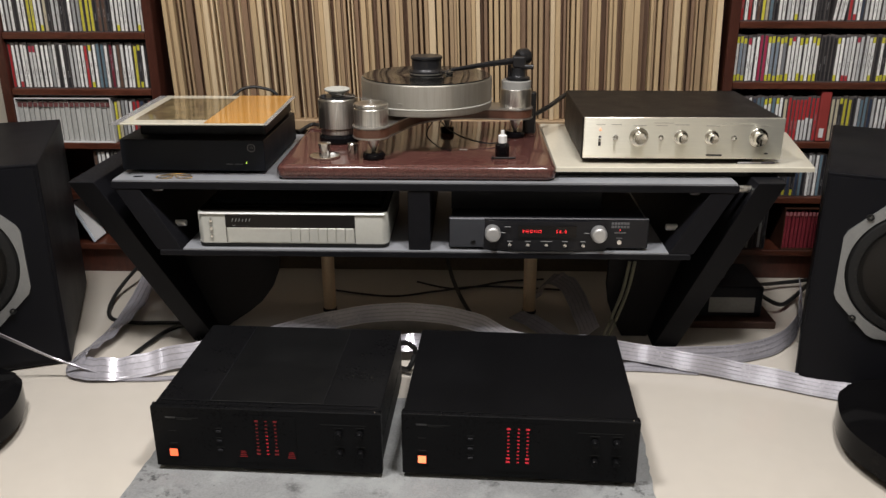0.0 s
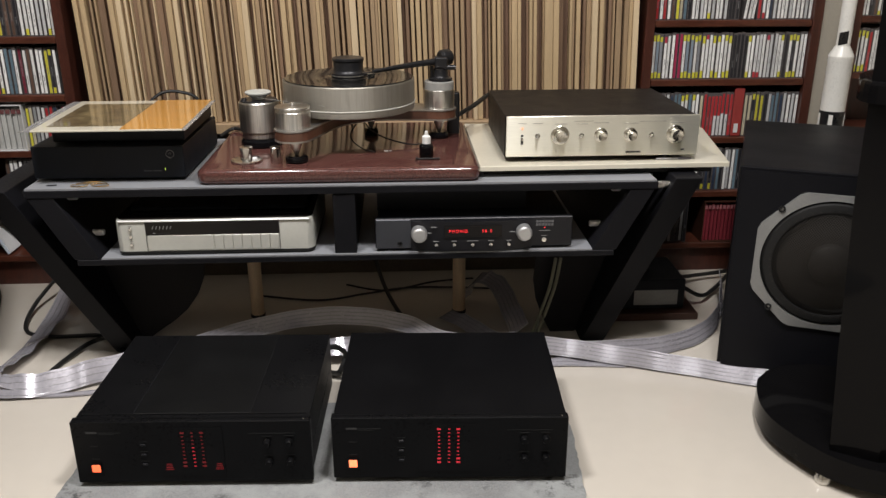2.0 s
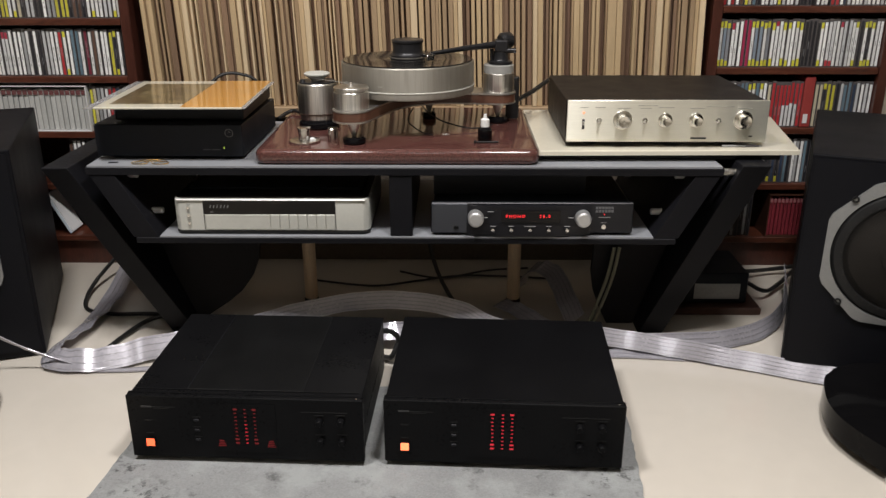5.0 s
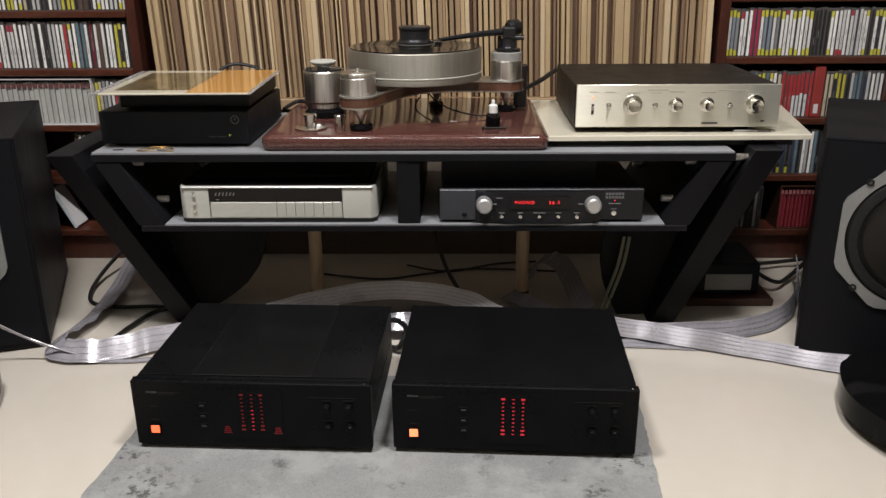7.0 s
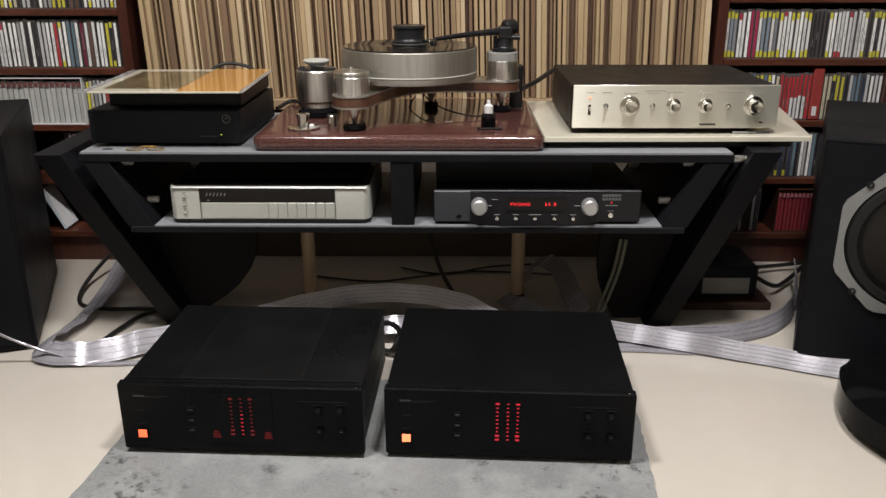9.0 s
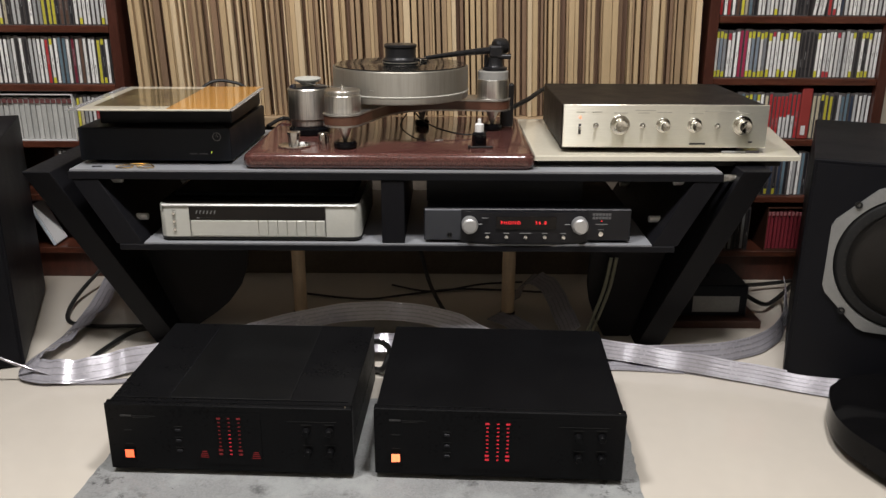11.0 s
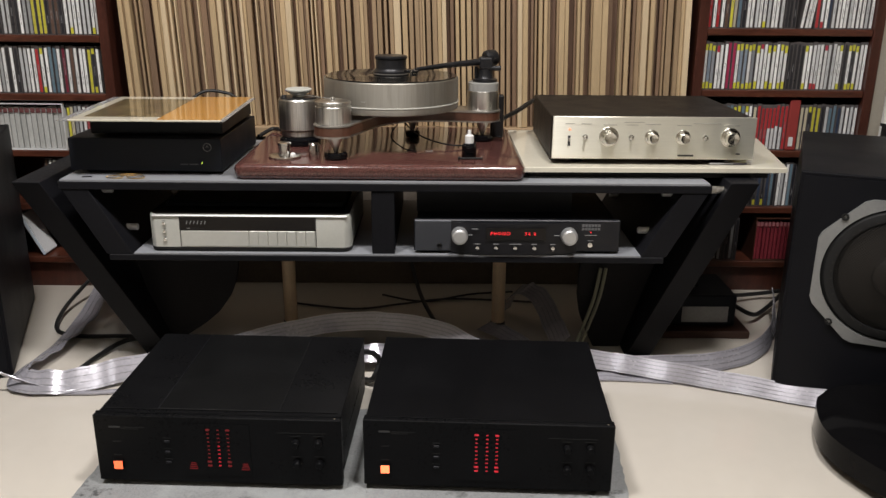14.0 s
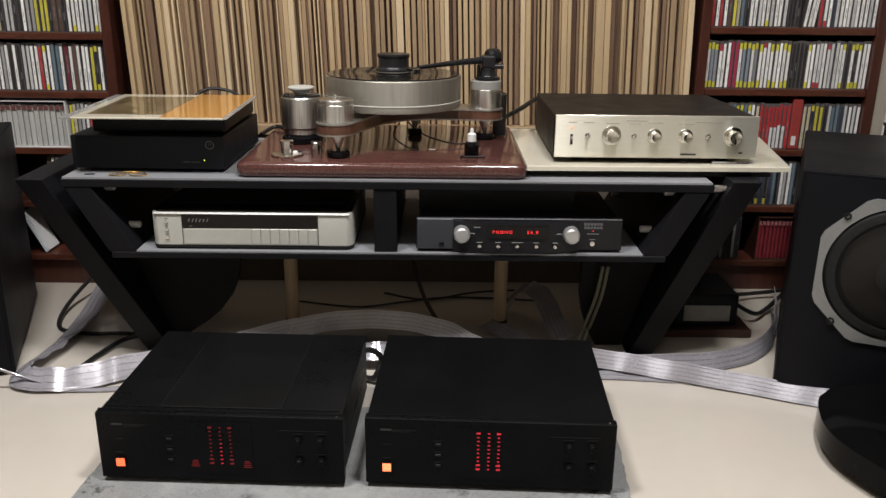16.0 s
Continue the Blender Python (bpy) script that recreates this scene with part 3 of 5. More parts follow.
def outer_leg(top, bottom, z):
    """A slanted side board that also rakes backwards to its foot."""
    bm = bmesh.new()
    q = [(top[0], SF - 0.004, z), (top[1], SF - 0.004, z), (top[1], SB - 0.03, z), (top[0], SB - 0.03, z),
         (bottom[0], SF + 0.155, 0.0), (bottom[1], SF + 0.155, 0.0), (bottom[1], SB - 0.03, 0.0), (bottom[0], SB - 0.03, 0.0)]
    v = [bm.verts.new(c) for c in q]
    for f in ((0, 1, 2, 3), (4, 5, 6, 7), (0, 1, 5, 4), (1, 2, 6, 5), (2, 3, 7, 6), (3, 0, 4, 7)):
        bm.faces.new([v[i] for i in f])
    bmesh.ops.bevel(bm, geom=list(bm.edges), offset=0.0015, segments=1, affect="EDGES", profile=0.5)
    part("outer_leg", bm, M_BLACK, stand)


outer_leg((-0.714, -0.655), (-0.530, -0.470), 0.466)
outer_leg((0.795, 0.855), (0.640, 0.700), 0.474)
# black panels behind the legs, brought forward to stand for shaded floor too
part("rear_panel", slab_xz([(-0.565, 0.293), (-0.300, 0.293), (-0.304, 0.225), (-0.312, 0.175), (-0.330, 0.130), (-0.358, 0.092), (-0.393, 0.062), (-0.440, 0.030), (-0.478, 0.0), (-0.495, 0.0)], 2.205, 2.224), M_REAR, stand)
part("rear_panel", slab_xz([(0.535, 0.293), (0.528, 0.210), (0.525, 0.140), (0.533, 0.090), (0.550, 0.042), (0.572, 0.0), (0.637, 0.0), (0.733, 0.293)], 2.215, 2.234), M_REAR, stand)
part("divider", box(0.038, 0.087, SF + 0.003, SB - 0.02, 0.3115, 0.4495, 0.0015), M_BLACK, stand)
for x, z, s in ((-0.506, 0.352, 1), (-0.553, 0.436, 1), (0.646, 0.352, -1), (0.693, 0.436, -1)):
    for y in (2.06, 2.38):
        b = part("bolt", lathe([(0, 0), (0.0075, 0), (0.0075, 0.023), (0.006, 0.025), (0, 0.025)], 16, pose(x, y, z, 0, 90 * s, 0)), M_BOLT, stand, smooth=True)
for x0, x1, z, ys in ((-0.66, -0.625, 0.44, (2.25, 2.40)), (0.748, 0.80, 0.452, (2.03, 2.40)), (-0.60, -0.54, 0.33, (2.25, 2.40)), (0.66, 0.74, 0.33, (2.25, 2.40))):
    for y in ys:
        part("spacer", lathe([(0, 0), (0.008, 0), (0.008, x1 - x0), (0, x1 - x0)], 16, pose(x0, y, z, 0, 90, 0)), M_STEEL, stand, smooth=True)
for x in (-0.211, 0.341):
    part("support_dowel", lathe([(0, 0), (0.0165, 0), (0.0175, 0.002), (0.0175, 0.292), (0, 0.292)], 24, pose(x, 2.355, 0.0015)), M_DOWEL, stand, "round beech dowel under the shelf", smooth=True)
    part("dowel_foot", lathe([(0.0178, 0.0), (0.0195, 0.0), (0.0195, 0.007), (0.0178, 0.009)], 24, pose(x, 2.355, 0.0)), M_RUBBER, stand)

# ---- power amplifiers on the rug ----
random.seed(3)


def frayed(outline, step, amount):
    """The outline with its edges broken into short uneven runs."""
    out = []
    for (ax, ay), (bx, by) in zip(outline, outline[1:] + outline[:1]):
        n = max(1, int(math.hypot(bx - ax, by - ay) / step))
        for k in range(n):
            out.append((ax + (bx - ax) * k / n + random.uniform(-amount, amount), ay + (by - ay) * k / n + random.uniform(-amount, amount)))
    return out


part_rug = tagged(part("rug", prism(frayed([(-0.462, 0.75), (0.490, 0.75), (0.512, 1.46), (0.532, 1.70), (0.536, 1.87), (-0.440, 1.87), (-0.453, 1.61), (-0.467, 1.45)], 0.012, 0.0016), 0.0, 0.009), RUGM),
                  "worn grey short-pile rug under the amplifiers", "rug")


def amplifier(x, y, yaw, ribs, lit, lamp_z, label):
    """x, y: the front's left lower corner."""
    W, H, D = 0.436, 0.125, 0.355
    t = thing("power_amplifier", pose(x, y, 0.009, 0, 0, yaw), label, "amplifier", "power amplifiers")
    for fx in (0.05, W - 0.05):
        for fy in (0.06, D - 0.05):
            part("foot", lathe([(0, 0), (0.02, 0), (0.022, 0.004), (0.022, 0.0135), (0, 0.0135)], 20, pose(fx, fy, 0)), M_RUBBER, t, smooth=True)
    z0 = 0.0135
    part("chassis", box(0.004, W - 0.004, 0.016, D, z0, z0 + H - 0.004, 0.002), M_AMPS, t)
    part("top_cover", box(0.003, W - 0.003, 0.018, D + 0.001, z0 + H - 0.0038, z0 + H - 0.001, 0.001), M_AMPF if ribs else M_AMP, t)
    if ribs:
        for rx in (0.106, 0.322):
            # left rib in a lighter material: the shine of its edge is put into the colour
            part("cover_rib", box(rx - 0.0009, rx + 0.0009, 0.03, D - 0.002, z0 + H - 0.0008, z0 + H + 0.0004), M_GUN if rx < 0.2 else M_AMPS, t)
        part("cover_rib", box(0.01, W - 0.01, 0.027, 0.029, z0 + H - 0.0008, z0 + H + 0.0008), M_AMPS, t)
        part("centre_panel", box(0.1072, 0.3208, 0.0295, D - 0.002, z0 + H - 0.0009, z0 + H - 0.0001), M_AMPC, t, "matt raised centre panel")
        part("panel_edge", box(0.1072, 0.3208, 0.0280, 0.0293, z0 + H + 0.0008, z0 + H + 0.0012), M_DIM, t)
    for s in (0, 1):
        for k in range(10):
            yy = 0.045 + k * 0.029
            xx = 0.0036 if s == 0 else W - 0.0036
            part("vent_slot", box(xx - 0.0006, xx + 0.0006, yy, yy + 0.016, z0 + 0.05, z0 + 0.054), M_RUBBER, t)
    panel = part("front_panel", box(0, W, 0, 0.0155, z0 - 0.004, z0 + H + 0.001, 0.0015), M_AMPF, t)
    # added bright dot that imitates a glint on the edge, no real screw
    part("screw", lathe([(0, 0.0012), (0.0012, 0.001), (0.0016, 0.0)], 10, pose(W - 0.012, 0.006, z0 + H + 0.001)), M_KNOB, panel)
    part("panel_top_strip", box(0.001, W - 0.001, 0.010, 0.015, z0 + H + 0.0012, z0 + H + 0.0025, 0.0005), M_AMP, panel)
    part("name_bar", box(0.027, 0.047, -0.0007, -0.0002, z0 + 0.1020, z0 + 0.1055), M_INKD, panel)
    part("name_bar", box(0.049, 0.09, -0.0007, -0.0002, z0 + 0.1025, z0 + 0.1040), M_DIM, panel)
    part("name_bar", box(0.049, 0.078, -0.0007, -0.0002, z0 + 0.0995, z0 + 0.1008), M_DIM, panel)
    for bz in (0.074, 0.047):
        part("name_bar", box(0.031, 0.045, -0.0007, -0.0002, z0 + bz, z0 + bz + 0.0018), M_DIM, panel)
    sw = part("power_button", box(0.029, 0.047, -0.004, -0.0003, z0 + lamp_z - 0.009, z0 + lamp_z + 0.009, 0.0012), M_AMP, panel)
    part("lit_window", box(0.0305, 0.0455, -0.0052, -0.0042, z0 + lamp_z - 0.0075, z0 + lamp_z + 0.0075), M_LAMP2 if lit else M_LAMP, sw, "glowing orange window")
    for bz in (0.034, 0.0545, 0.0755):
        b = part("small_button", box(0.123, 0.133, -0.003, -0.0003, z0 + bz, z0 + bz + 0.005, 0.001), M_GUN, panel)
        part("name_bar", box(0.121, 0.135, -0.0007, -0.0002, z0 + bz + 0.0075, z0 + bz + 0.009), M_DIM, panel)
    part("meter_window", box(0.155, 0.275, -0.0012, -0.0003, z0 + 0.012, z0 + 0.114), M_AMPF, panel)
    for i in range(10):
        zz = z0 + 0.0315 + i * 0.0079
        for c, xc in enumerate((0.198, 0.2165, 0.2335) if lit else (0.2015, 0.2195, 0.2367)):
            w = 0.0036 if (c != 1 and i in (0, 1, 9)) else 0.0021
            h = 0.0034 if (c != 1 and i in (0, 1, 9)) else 0.0017
            on = lit or i < 6
            part("level_mark", box(xc - w, xc + w, -0.002, -0.0013, zz - h / 2, zz + h / 2), M_LED if on and (lit or c == 1) else M_LEDX, panel)
    if not lit:
        for xc in (0.172, 0.2645):
            for r in range(4):
                part("level_mark", box(xc - 0.0075 + r * 0.001, xc + 0.0075 - r * 0.001, -0.002, -0.0013, z0 + 0.024 + r * 0.0038, z0 + 0.0254 + r * 0.0038), M_LEDX, panel)
    for kx, kz in ((0.3555, 0.0805), (0.3955, 0.0815), (0.3570, 0.0400), (0.3965, 0.0410)):
        k = part("dial", lathe([(0.0, 0.011), (0.0055, 0.011), (0.0065, 0.0095), (0.0075, 0.0)], 20, pose(kx, -0.0004, z0 + kz, 90, 0, 0)), M_AMPF, panel, smooth=True)
        part("dial_mark", box(kx - 0.0006, kx + 0.0006, -0.0118, -0.0112, z0 + kz, z0 + kz + 0.005), M_AMP, k)
        part("name_bar", box(kx - 0.009, kx + 0.009, -0.0007, -0.0002, z0 + kz + 0.012, z0 + kz + 0.0135), M_DIM, panel)
    part("dial_frame", box(0.322, 0.408, -0.0006, -0.0001, z0 + 0.099, z0 + 0.1), M_DIM, panel)
    return t


amplifier(0.0515, 1.580, -2.6, False, True, 0.031, "black power amplifier with red level columns and orange button")
amplifier(-0.4215, 1.591, -2.1, True, False, 0.030, "black ribbed-top power amplifier with dim red level marks")

# ---- lower shelf: disc player and preamplifier ----
t = thing("disc_player", pose(-0.442, 2.013, 0.311), "silver and black disc player on lower shelf", "disc player")
W = 0.434
for fx in (0.05, W - 0.05):
    for fy in (0.05, 0.26):
        part("foot", lathe([(0, 0), (0.016, 0), (0.016, 0.004), (0, 0.004)], 18, pose(fx, fy, 0)), M_RUBBER, t)
outl = [(W * 0.5 + s * a, b) for s, seq in ((-1, ((0.217, 0.30), (0.217, 0.016), (0.212, 0.006), (0.203, 0.0))), (1, ((0.203, 0.0), (0.212, 0.006), (0.217, 0.016), (0.217, 0.30)))) for a, b in seq]
part("base_tray", prism(outl, 0.004, 0.010), M_RUBBER, t)
body = part("body", prism(outl, 0.0102, 0.082, 0.003), M_SATIN, t, smooth=True)
part("top_plate", prism([(W * 0.5 + (px - W * 0.5) * 0.985, 0.006 + py * 0.97) for px, py in outl], 0.0822, 0.0845, 0.001), M_SMOKE, t)
part("raised_lid", box(0.02, W - 0.02, 0.06, 0.28, 0.0846, 0.094, 0.003), M_DARKBOX, t)
part("chrome_edge", box(0.008, W - 0.008, -0.0030, 0.004, 0.0785, 0.0820, 0.001), M_BOLT, t, "bright chrome edge")
win = part("display_window", box(0.068, 0.358, -0.0022, 0.002, 0.048, 0.0775), M_SMOKE, t, "smoked display window")
for k in range(6):
    part("brand_bar", slab_xz([(0.081 + k * 0.0078, 0.0620), (0.0830 + k * 0.0078, 0.0620), (0.0858 + k * 0.0078, 0.0692), (0.0838 + k * 0.0078, 0.0692)], -0.003, -0.0024), M_INK, win)
part("brand_bar", box(0.083, 0.089, -0.003, -0.0024, 0.052, 0.0535), M_INK, win)
part("brand_bar", box(0.091, 0.12, -0.003, -0.0024, 0.052, 0.053), M_DIM, win)
part("drawer_flap", box(0.070, 0.214, -0.0022, 0.002, 0.0125, 0.047, 0.0008), M_SATIN, t)
for k in range(7):
    xk = 0.2152 + k * 0.0204
    part("push_key", box(xk, xk + 0.0194, -0.0026, 0.002, 0.0125, 0.047, 0.0008), M_SATIN, t)
part("seam", box(0.0665, 0.0678, -0.0008, 0.002, 0.011, 0.0785), M_INKD, t)
part("seam", box(0.3582, 0.3595, -0.0008, 0.002, 0.011, 0.0785), M_INKD, t)
for bz in (0.027, 0.045, 0.063):
    part("round_button", lathe([(0, 0.004), (0.0032, 0.0036), (0.0042, 0.0)], 16, pose(0.034, -0.0004, bz, 90, 0, 0)), M_KNOB, t, smooth=True)
    part("caption_bar", box(0.030, 0.038, -0.0006, 0.001, bz + 0.006, bz + 0.007), M_INK, t)

M_BRAND = mat("pale_outline_print", (0.13, 0.13, 0.135), 0.6)
t = thing("preamplifier", pose(0.128, 2.010, 0.311), "dark grey preamplifier with red lit display", "preamplifier")
W = 0.444
for fx in (0.06, W - 0.06):
    for fy in (0.06, 0.30):
        part("foot", lathe([(0, 0), (0.017, 0), (0.017, 0.006), (0, 0.006)], 18, pose(fx, fy, 0)), M_RUBBER, t)
part("chassis", box(0.006, W - 0.006, 0.015, 0.36, 0.006, 0.072, 0.002), M_DARKBOX, t)
part("face_plate", box(0.0, W, 0.0, 0.0145, 0.0062, 0.076, 0.002), M_GUN, t)
part("grey_panel", box(0.002, 0.080, -0.0026, -0.0002, 0.0075, 0.0745, 0.001), M_GUNL, t, "grey anodised end panel")
arc = [(0.078, -0.0004)] + [(0.078 + (0.352 - 0.078) * k / 12, -0.0145 * math.sin(math.pi * k / 12) ** 0.6) for k in range(1, 12)] + [(0.352, -0.0004)]
bow = part("bowed_front", prism(arc, 0.003, 0.072, 0.0015), M_GUN, t, "bowed control front", smooth=True)
part("display_glass", box(0.154, 0.282, -0.0168, -0.0150, 0.037, 0.063), M_SMOKE, bow)
letters("display_text", "PHONO", 0.0096, M_DISP, bow, 0.1635, -0.0170, 0.0474, 1.38)
letters("display_text", "56.0", 0.0096, M_DISP, bow, 0.237, -0.0170, 0.0474, 1.5)
for kx in (0.098, 0.332):
    kn = part("volume_knob", lathe([(0, 0.028), (0.013, 0.0275), (0.0165, 0.025), (0.0175, 0.020), (0.0175, 0.0)], 32, pose(kx, -0.003, 0.045, 90, 0, 0)), M_KNOBS, t, "satin silver knob", smooth=True)
for k, bx in enumerate((0.136, 0.176, 0.217, 0.258, 0.298)):
    part("round_button", lathe([(0, 0.004), (0.004, 0.0035), (0.0052, 0.0)], 18, pose(bx, -0.0152, 0.018, 90, 0, 0)), M_KNOB, bow, smooth=True)
    part("caption_bar", box(bx - (0.013 if k == 2 else 0.006), bx + (0.013 if k == 2 else 0.006), -0.0162, -0.014, 0.0262, 0.0272), M_INK, bow)
for x0, x1, z in ((0.124, 0.137, 0.0595), (0.252, 0.265, 0.0595), (0.115, 0.125, 0.046), (0.300, 0.312, 0.046)):
    part("caption_bar", box(x0, x1, -0.0158, -0.013, z, z + 0.001), M_INK, bow)
part("round_button", lathe([(0, 0.004), (0.0052, 0.0035), (0.0064, 0.0)], 18, pose(0.380, -0.0004, 0.022, 90, 0, 0)), M_KNOB, t, smooth=True)
part("headphone_socket", lathe([(0, 0.001), (0.004, 0.001), (0.0045, 0.003), (0.006, 0.0)], 18, pose(0.055, -0.0028, 0.019, 90, 0, 0)), M_RUBBER, t)
part("red_indicator", lathe([(0, 0.002), (0.0014, 0.0)], 10, pose(0.381, -0.0004, 0.050, 90, 0, 0)), M_DISP, t)
for r in range(2):
    for k in range(6):
        part("brand_bar", box(0.361 + k * 0.0068, 0.3664 + k * 0.0068, -0.0008, 0.001, 0.0545 + r * 0.0078, 0.0600 + r * 0.0078), M_BRAND, t)
part("caption_bar", box(0.368, 0.394, -0.0008, 0.001, 0.0425, 0.0440), M_INK, t)
part("caption_bar", box(0.374, 0.388, -0.0008, 0.001, 0.0375, 0.0390), M_DIM, t)
part("caption_bar", box(0.374, 0.387, -0.0008, 0.001, 0.0305, 0.0315), M_INK, t)

t = thing("black_casing", pose(0.132, 2.09, 0.3835), "matt black rounded casing resting on the preamplifier", "casing")
ro = [(0.012 * (1 - math.cos(a)), 0.066 - 0.014 + 0.014 * math.sin(a)) for a in np.linspace(0, math.pi / 2, 6)]
sec = [(0.0, 0.0)] + ro + [(0.345 - px, pz) for px, pz in reversed(ro)] + [(0.345, 0.0)]
part("shell", slab_xz(sec, 0.0, 0.27), M_DARKBOX, t)

# ---- on the top shelf: phono supply, record sleeve ----
t = thing("phono_power_supply", pose(-0.612, 2.058, 0.4712, 0, 0, -0.8), "matt black supply unit with tiny green light", "hifi unit")
for fx in (0.035, 0.29):
    for fy in (0.035, 0.29):
        part("foot", lathe([(0, 0), (0.014, 0), (0.016, 0.002), (0.016, 0.007), (0, 0.007)], 20, pose(fx, fy, 0)), M_RUBBER, t, smooth=True)
body = part("casing", box(0, 0.327, 0, 0.325, 0.007, 0.078, 0.0025, 2), M_DARKBOX, t)
bm = add_lathe(bmesh.new(), [(0.0080, 0.0), (0.0090, 0.0), (0.0090, 0.0006), (0.0080, 0.0006), (0.0080, 0.0)], 28, pose(0.298, -0.0001, 0.060, 90, 0, 0))
em = part("emblem", bm, M_INK, t, "small grey round emblem")
for dx in (-0.003, 0.003):
    part("emblem_stroke", slab_xz([(0.298 + dx, 0.059), (0.2986 + dx, 0.059), (0.2984 - dx * 0.2, 0.0645), (0.2978 - dx * 0.2, 0.0645)], -0.0007, -0.0002), M_INK, em)
for x0, x1 in ((0.238, 0.254), (0.258, 0.276)):
    part("brand_bar", box(x0, x1, -0.0006, 0.001, 0.0215, 0.0240), M_GUNL, t)
part("indicator", box(0.2840, 0.2852, -0.0008, 0.001, 0.0250, 0.028), M_GREENLED, t, "yellow-green indicator light")

t = thing("upper_supply_unit", pose(-0.572, 2.085, 0.5494), "small matt black unit beneath the record sleeve", "hifi unit")
part("casing", box(0, 0.285, 0, 0.285, 0.004, 0.041, 0.003, 2), M_DARKBOX, t)
for fx in (0.03, 0.255):
    for fy in (0.03, 0.255):
        part("foot", lathe([(0, 0), (0.01, 0), (0.01, 0.004), (0, 0.004)], 14, pose(fx, fy, 0)), M_RUBBER, t)

t = thing("record_sleeve", pose(-0.578, 1.993, 0.5945, 0.9, 0, 0.3), "record sleeve with orange panel in clear plastic", "record sleeve")
part("card", box(0, 0.312, 0, 0.312, 0, 0.004, 0.0008), M_CREAM, t)
part("orange_panel", box(0.182, 0.3115, 0.0015, 0.3105, 0.0042, 0.0050), M_ORANGE, t, "orange printed panel")
part("picture", box(0.022, 0.181, 0.035, 0.272, 0.0042, 0.0050), M_PICT, t, "olive painted landscape print")
for x0, x1, y0, y1 in ((-0.022, -0.0005, -0.004, 0.318), (0.3125, 0.319, -0.002, 0.316)):
    part("plastic_edge", box(x0, x1, y0, y1, 0.001, 0.0022), mat("hazy_plastic_film", (0.6, 0.6, 0.6), 0.2, transmission=0.6), t, "clear plastic overhang")

# ---- small brass item on the stand ----
t = thing("brass_spectacles", pose(-0.503, 2.014, 0.4713), "folded thin brass wire spectacles on the grey shelf", "spectacles")
for cx in (0.0, 0.045):
    bm = bmesh.new()
    add_tube(bm, [(cx + 0.018 * math.cos(a), 0.005 * math.sin(a), 0.0032 + 0.0016 * math.sin(a)) for a in np.linspace(0, 2 * math.pi, 22)], 0.0008, 6)
    part("rim", bm, M_BRASS, t, smooth=True)
part("bridge", add_tube(bmesh.new(), spline([(0.018, 0, 0.004), (0.0225, 0.001, 0.008), (0.027, 0, 0.004)], 5), 0.0011, 6), M_BRASS, t, smooth=True)
part("temple", add_tube(bmesh.new(), spline([(-0.018, 0, 0.004), (0.0, 0.012, 0.003), (0.03, 0.014, 0.004), (0.06, 0.010, 0.002)], 6), 0.001, 6), M_BRASS, t, smooth=True)
part("temple", add_tube(bmesh.new(), spline([(0.063, 0, 0.004), (0.045, 0.016, 0.006), (0.01, 0.010, 0.007), (-0.01, 0.013, 0.003)], 6), 0.001, 6), M_BRASS, t, smooth=True)
for cx in (0.0, 0.045):
    part("lens", lathe([(0, 0.0), (0.017, 0.0), (0.017, 0.0007), (0, 0.0007)], 20, pose(cx, 0, 0.0030, 14, 0, 0) @ Matrix.Diagonal((1, 0.27, 1, 1))), M_CLEAR, t)
t = thing("paper_scrap", pose(-0.575, 2.022, 0.4714, 0, 0, 8), "tiny dark paper scrap on the grey shelf", "scrap")
part("scrap", box(0, 0.02, 0, 0.006, 0, 0.0015), M_GUN, t)

# ---- turntable on its granite base ----
PZ = 0.505


def rounded_slab(x0, x1, y0, y1, z0, z1, r, edge):
    """A slab with round corners and a bullnose edge."""
    bm = bmesh.new()
    rows = []
    steps = [(edge * (1 - math.sin(a)), z0 + edge * (1 - math.cos(a))) for a in np.linspace(0, math.pi / 2, 6)]
    steps += [(i, z0 + z1 - z) for i, z in reversed(steps)]
    for inset, z in steps:
        ring = []
        for cx, cy, a0 in ((x0 + r, y0 + r, 180), (x1 - r, y0 + r, 270), (x1 - r, y1 - r, 0), (x0 + r, y1 - r, 90)):
            for a in np.linspace(radians(a0), radians(a0 + 90), 8):
                ring.append(bm.verts.new((cx + (r - inset) * math.cos(a), cy + (r - inset) * math.sin(a), z)))
        rows.append(ring)
    n = len(rows[0])
    for p, q in zip(rows, rows[1:]):
        for i in range(n):
            bm.faces.new((p[i], p[(i + 1) % n], q[(i + 1) % n], q[i]))
    bm.faces.new(rows[0])
    bm.faces.new(rows[-1])
    return bm


gbm = rounded_slab(-0.252, 0.362, 2.006, 2.50, 0.4716, PZ, 0.022, 0.013)
gb = tagged(part("granite_base", gbm, M_GRANITE, smooth=True), "polished red-brown granite base under the turntable", "stone base")
t = thing("turntable", pose(0, 0, PZ), "steel and walnut belt-drive turntable with black arm", "turntable")


def turned(name, prof, m, x, y, z0, parent, label="", seg=48):
    return part(name, lathe(prof, seg, pose(x, y, z0)), m, parent, label, smooth=True)


LOBE1, LOBE2 = (-0.046, 2.075), (0.285, 2.300)


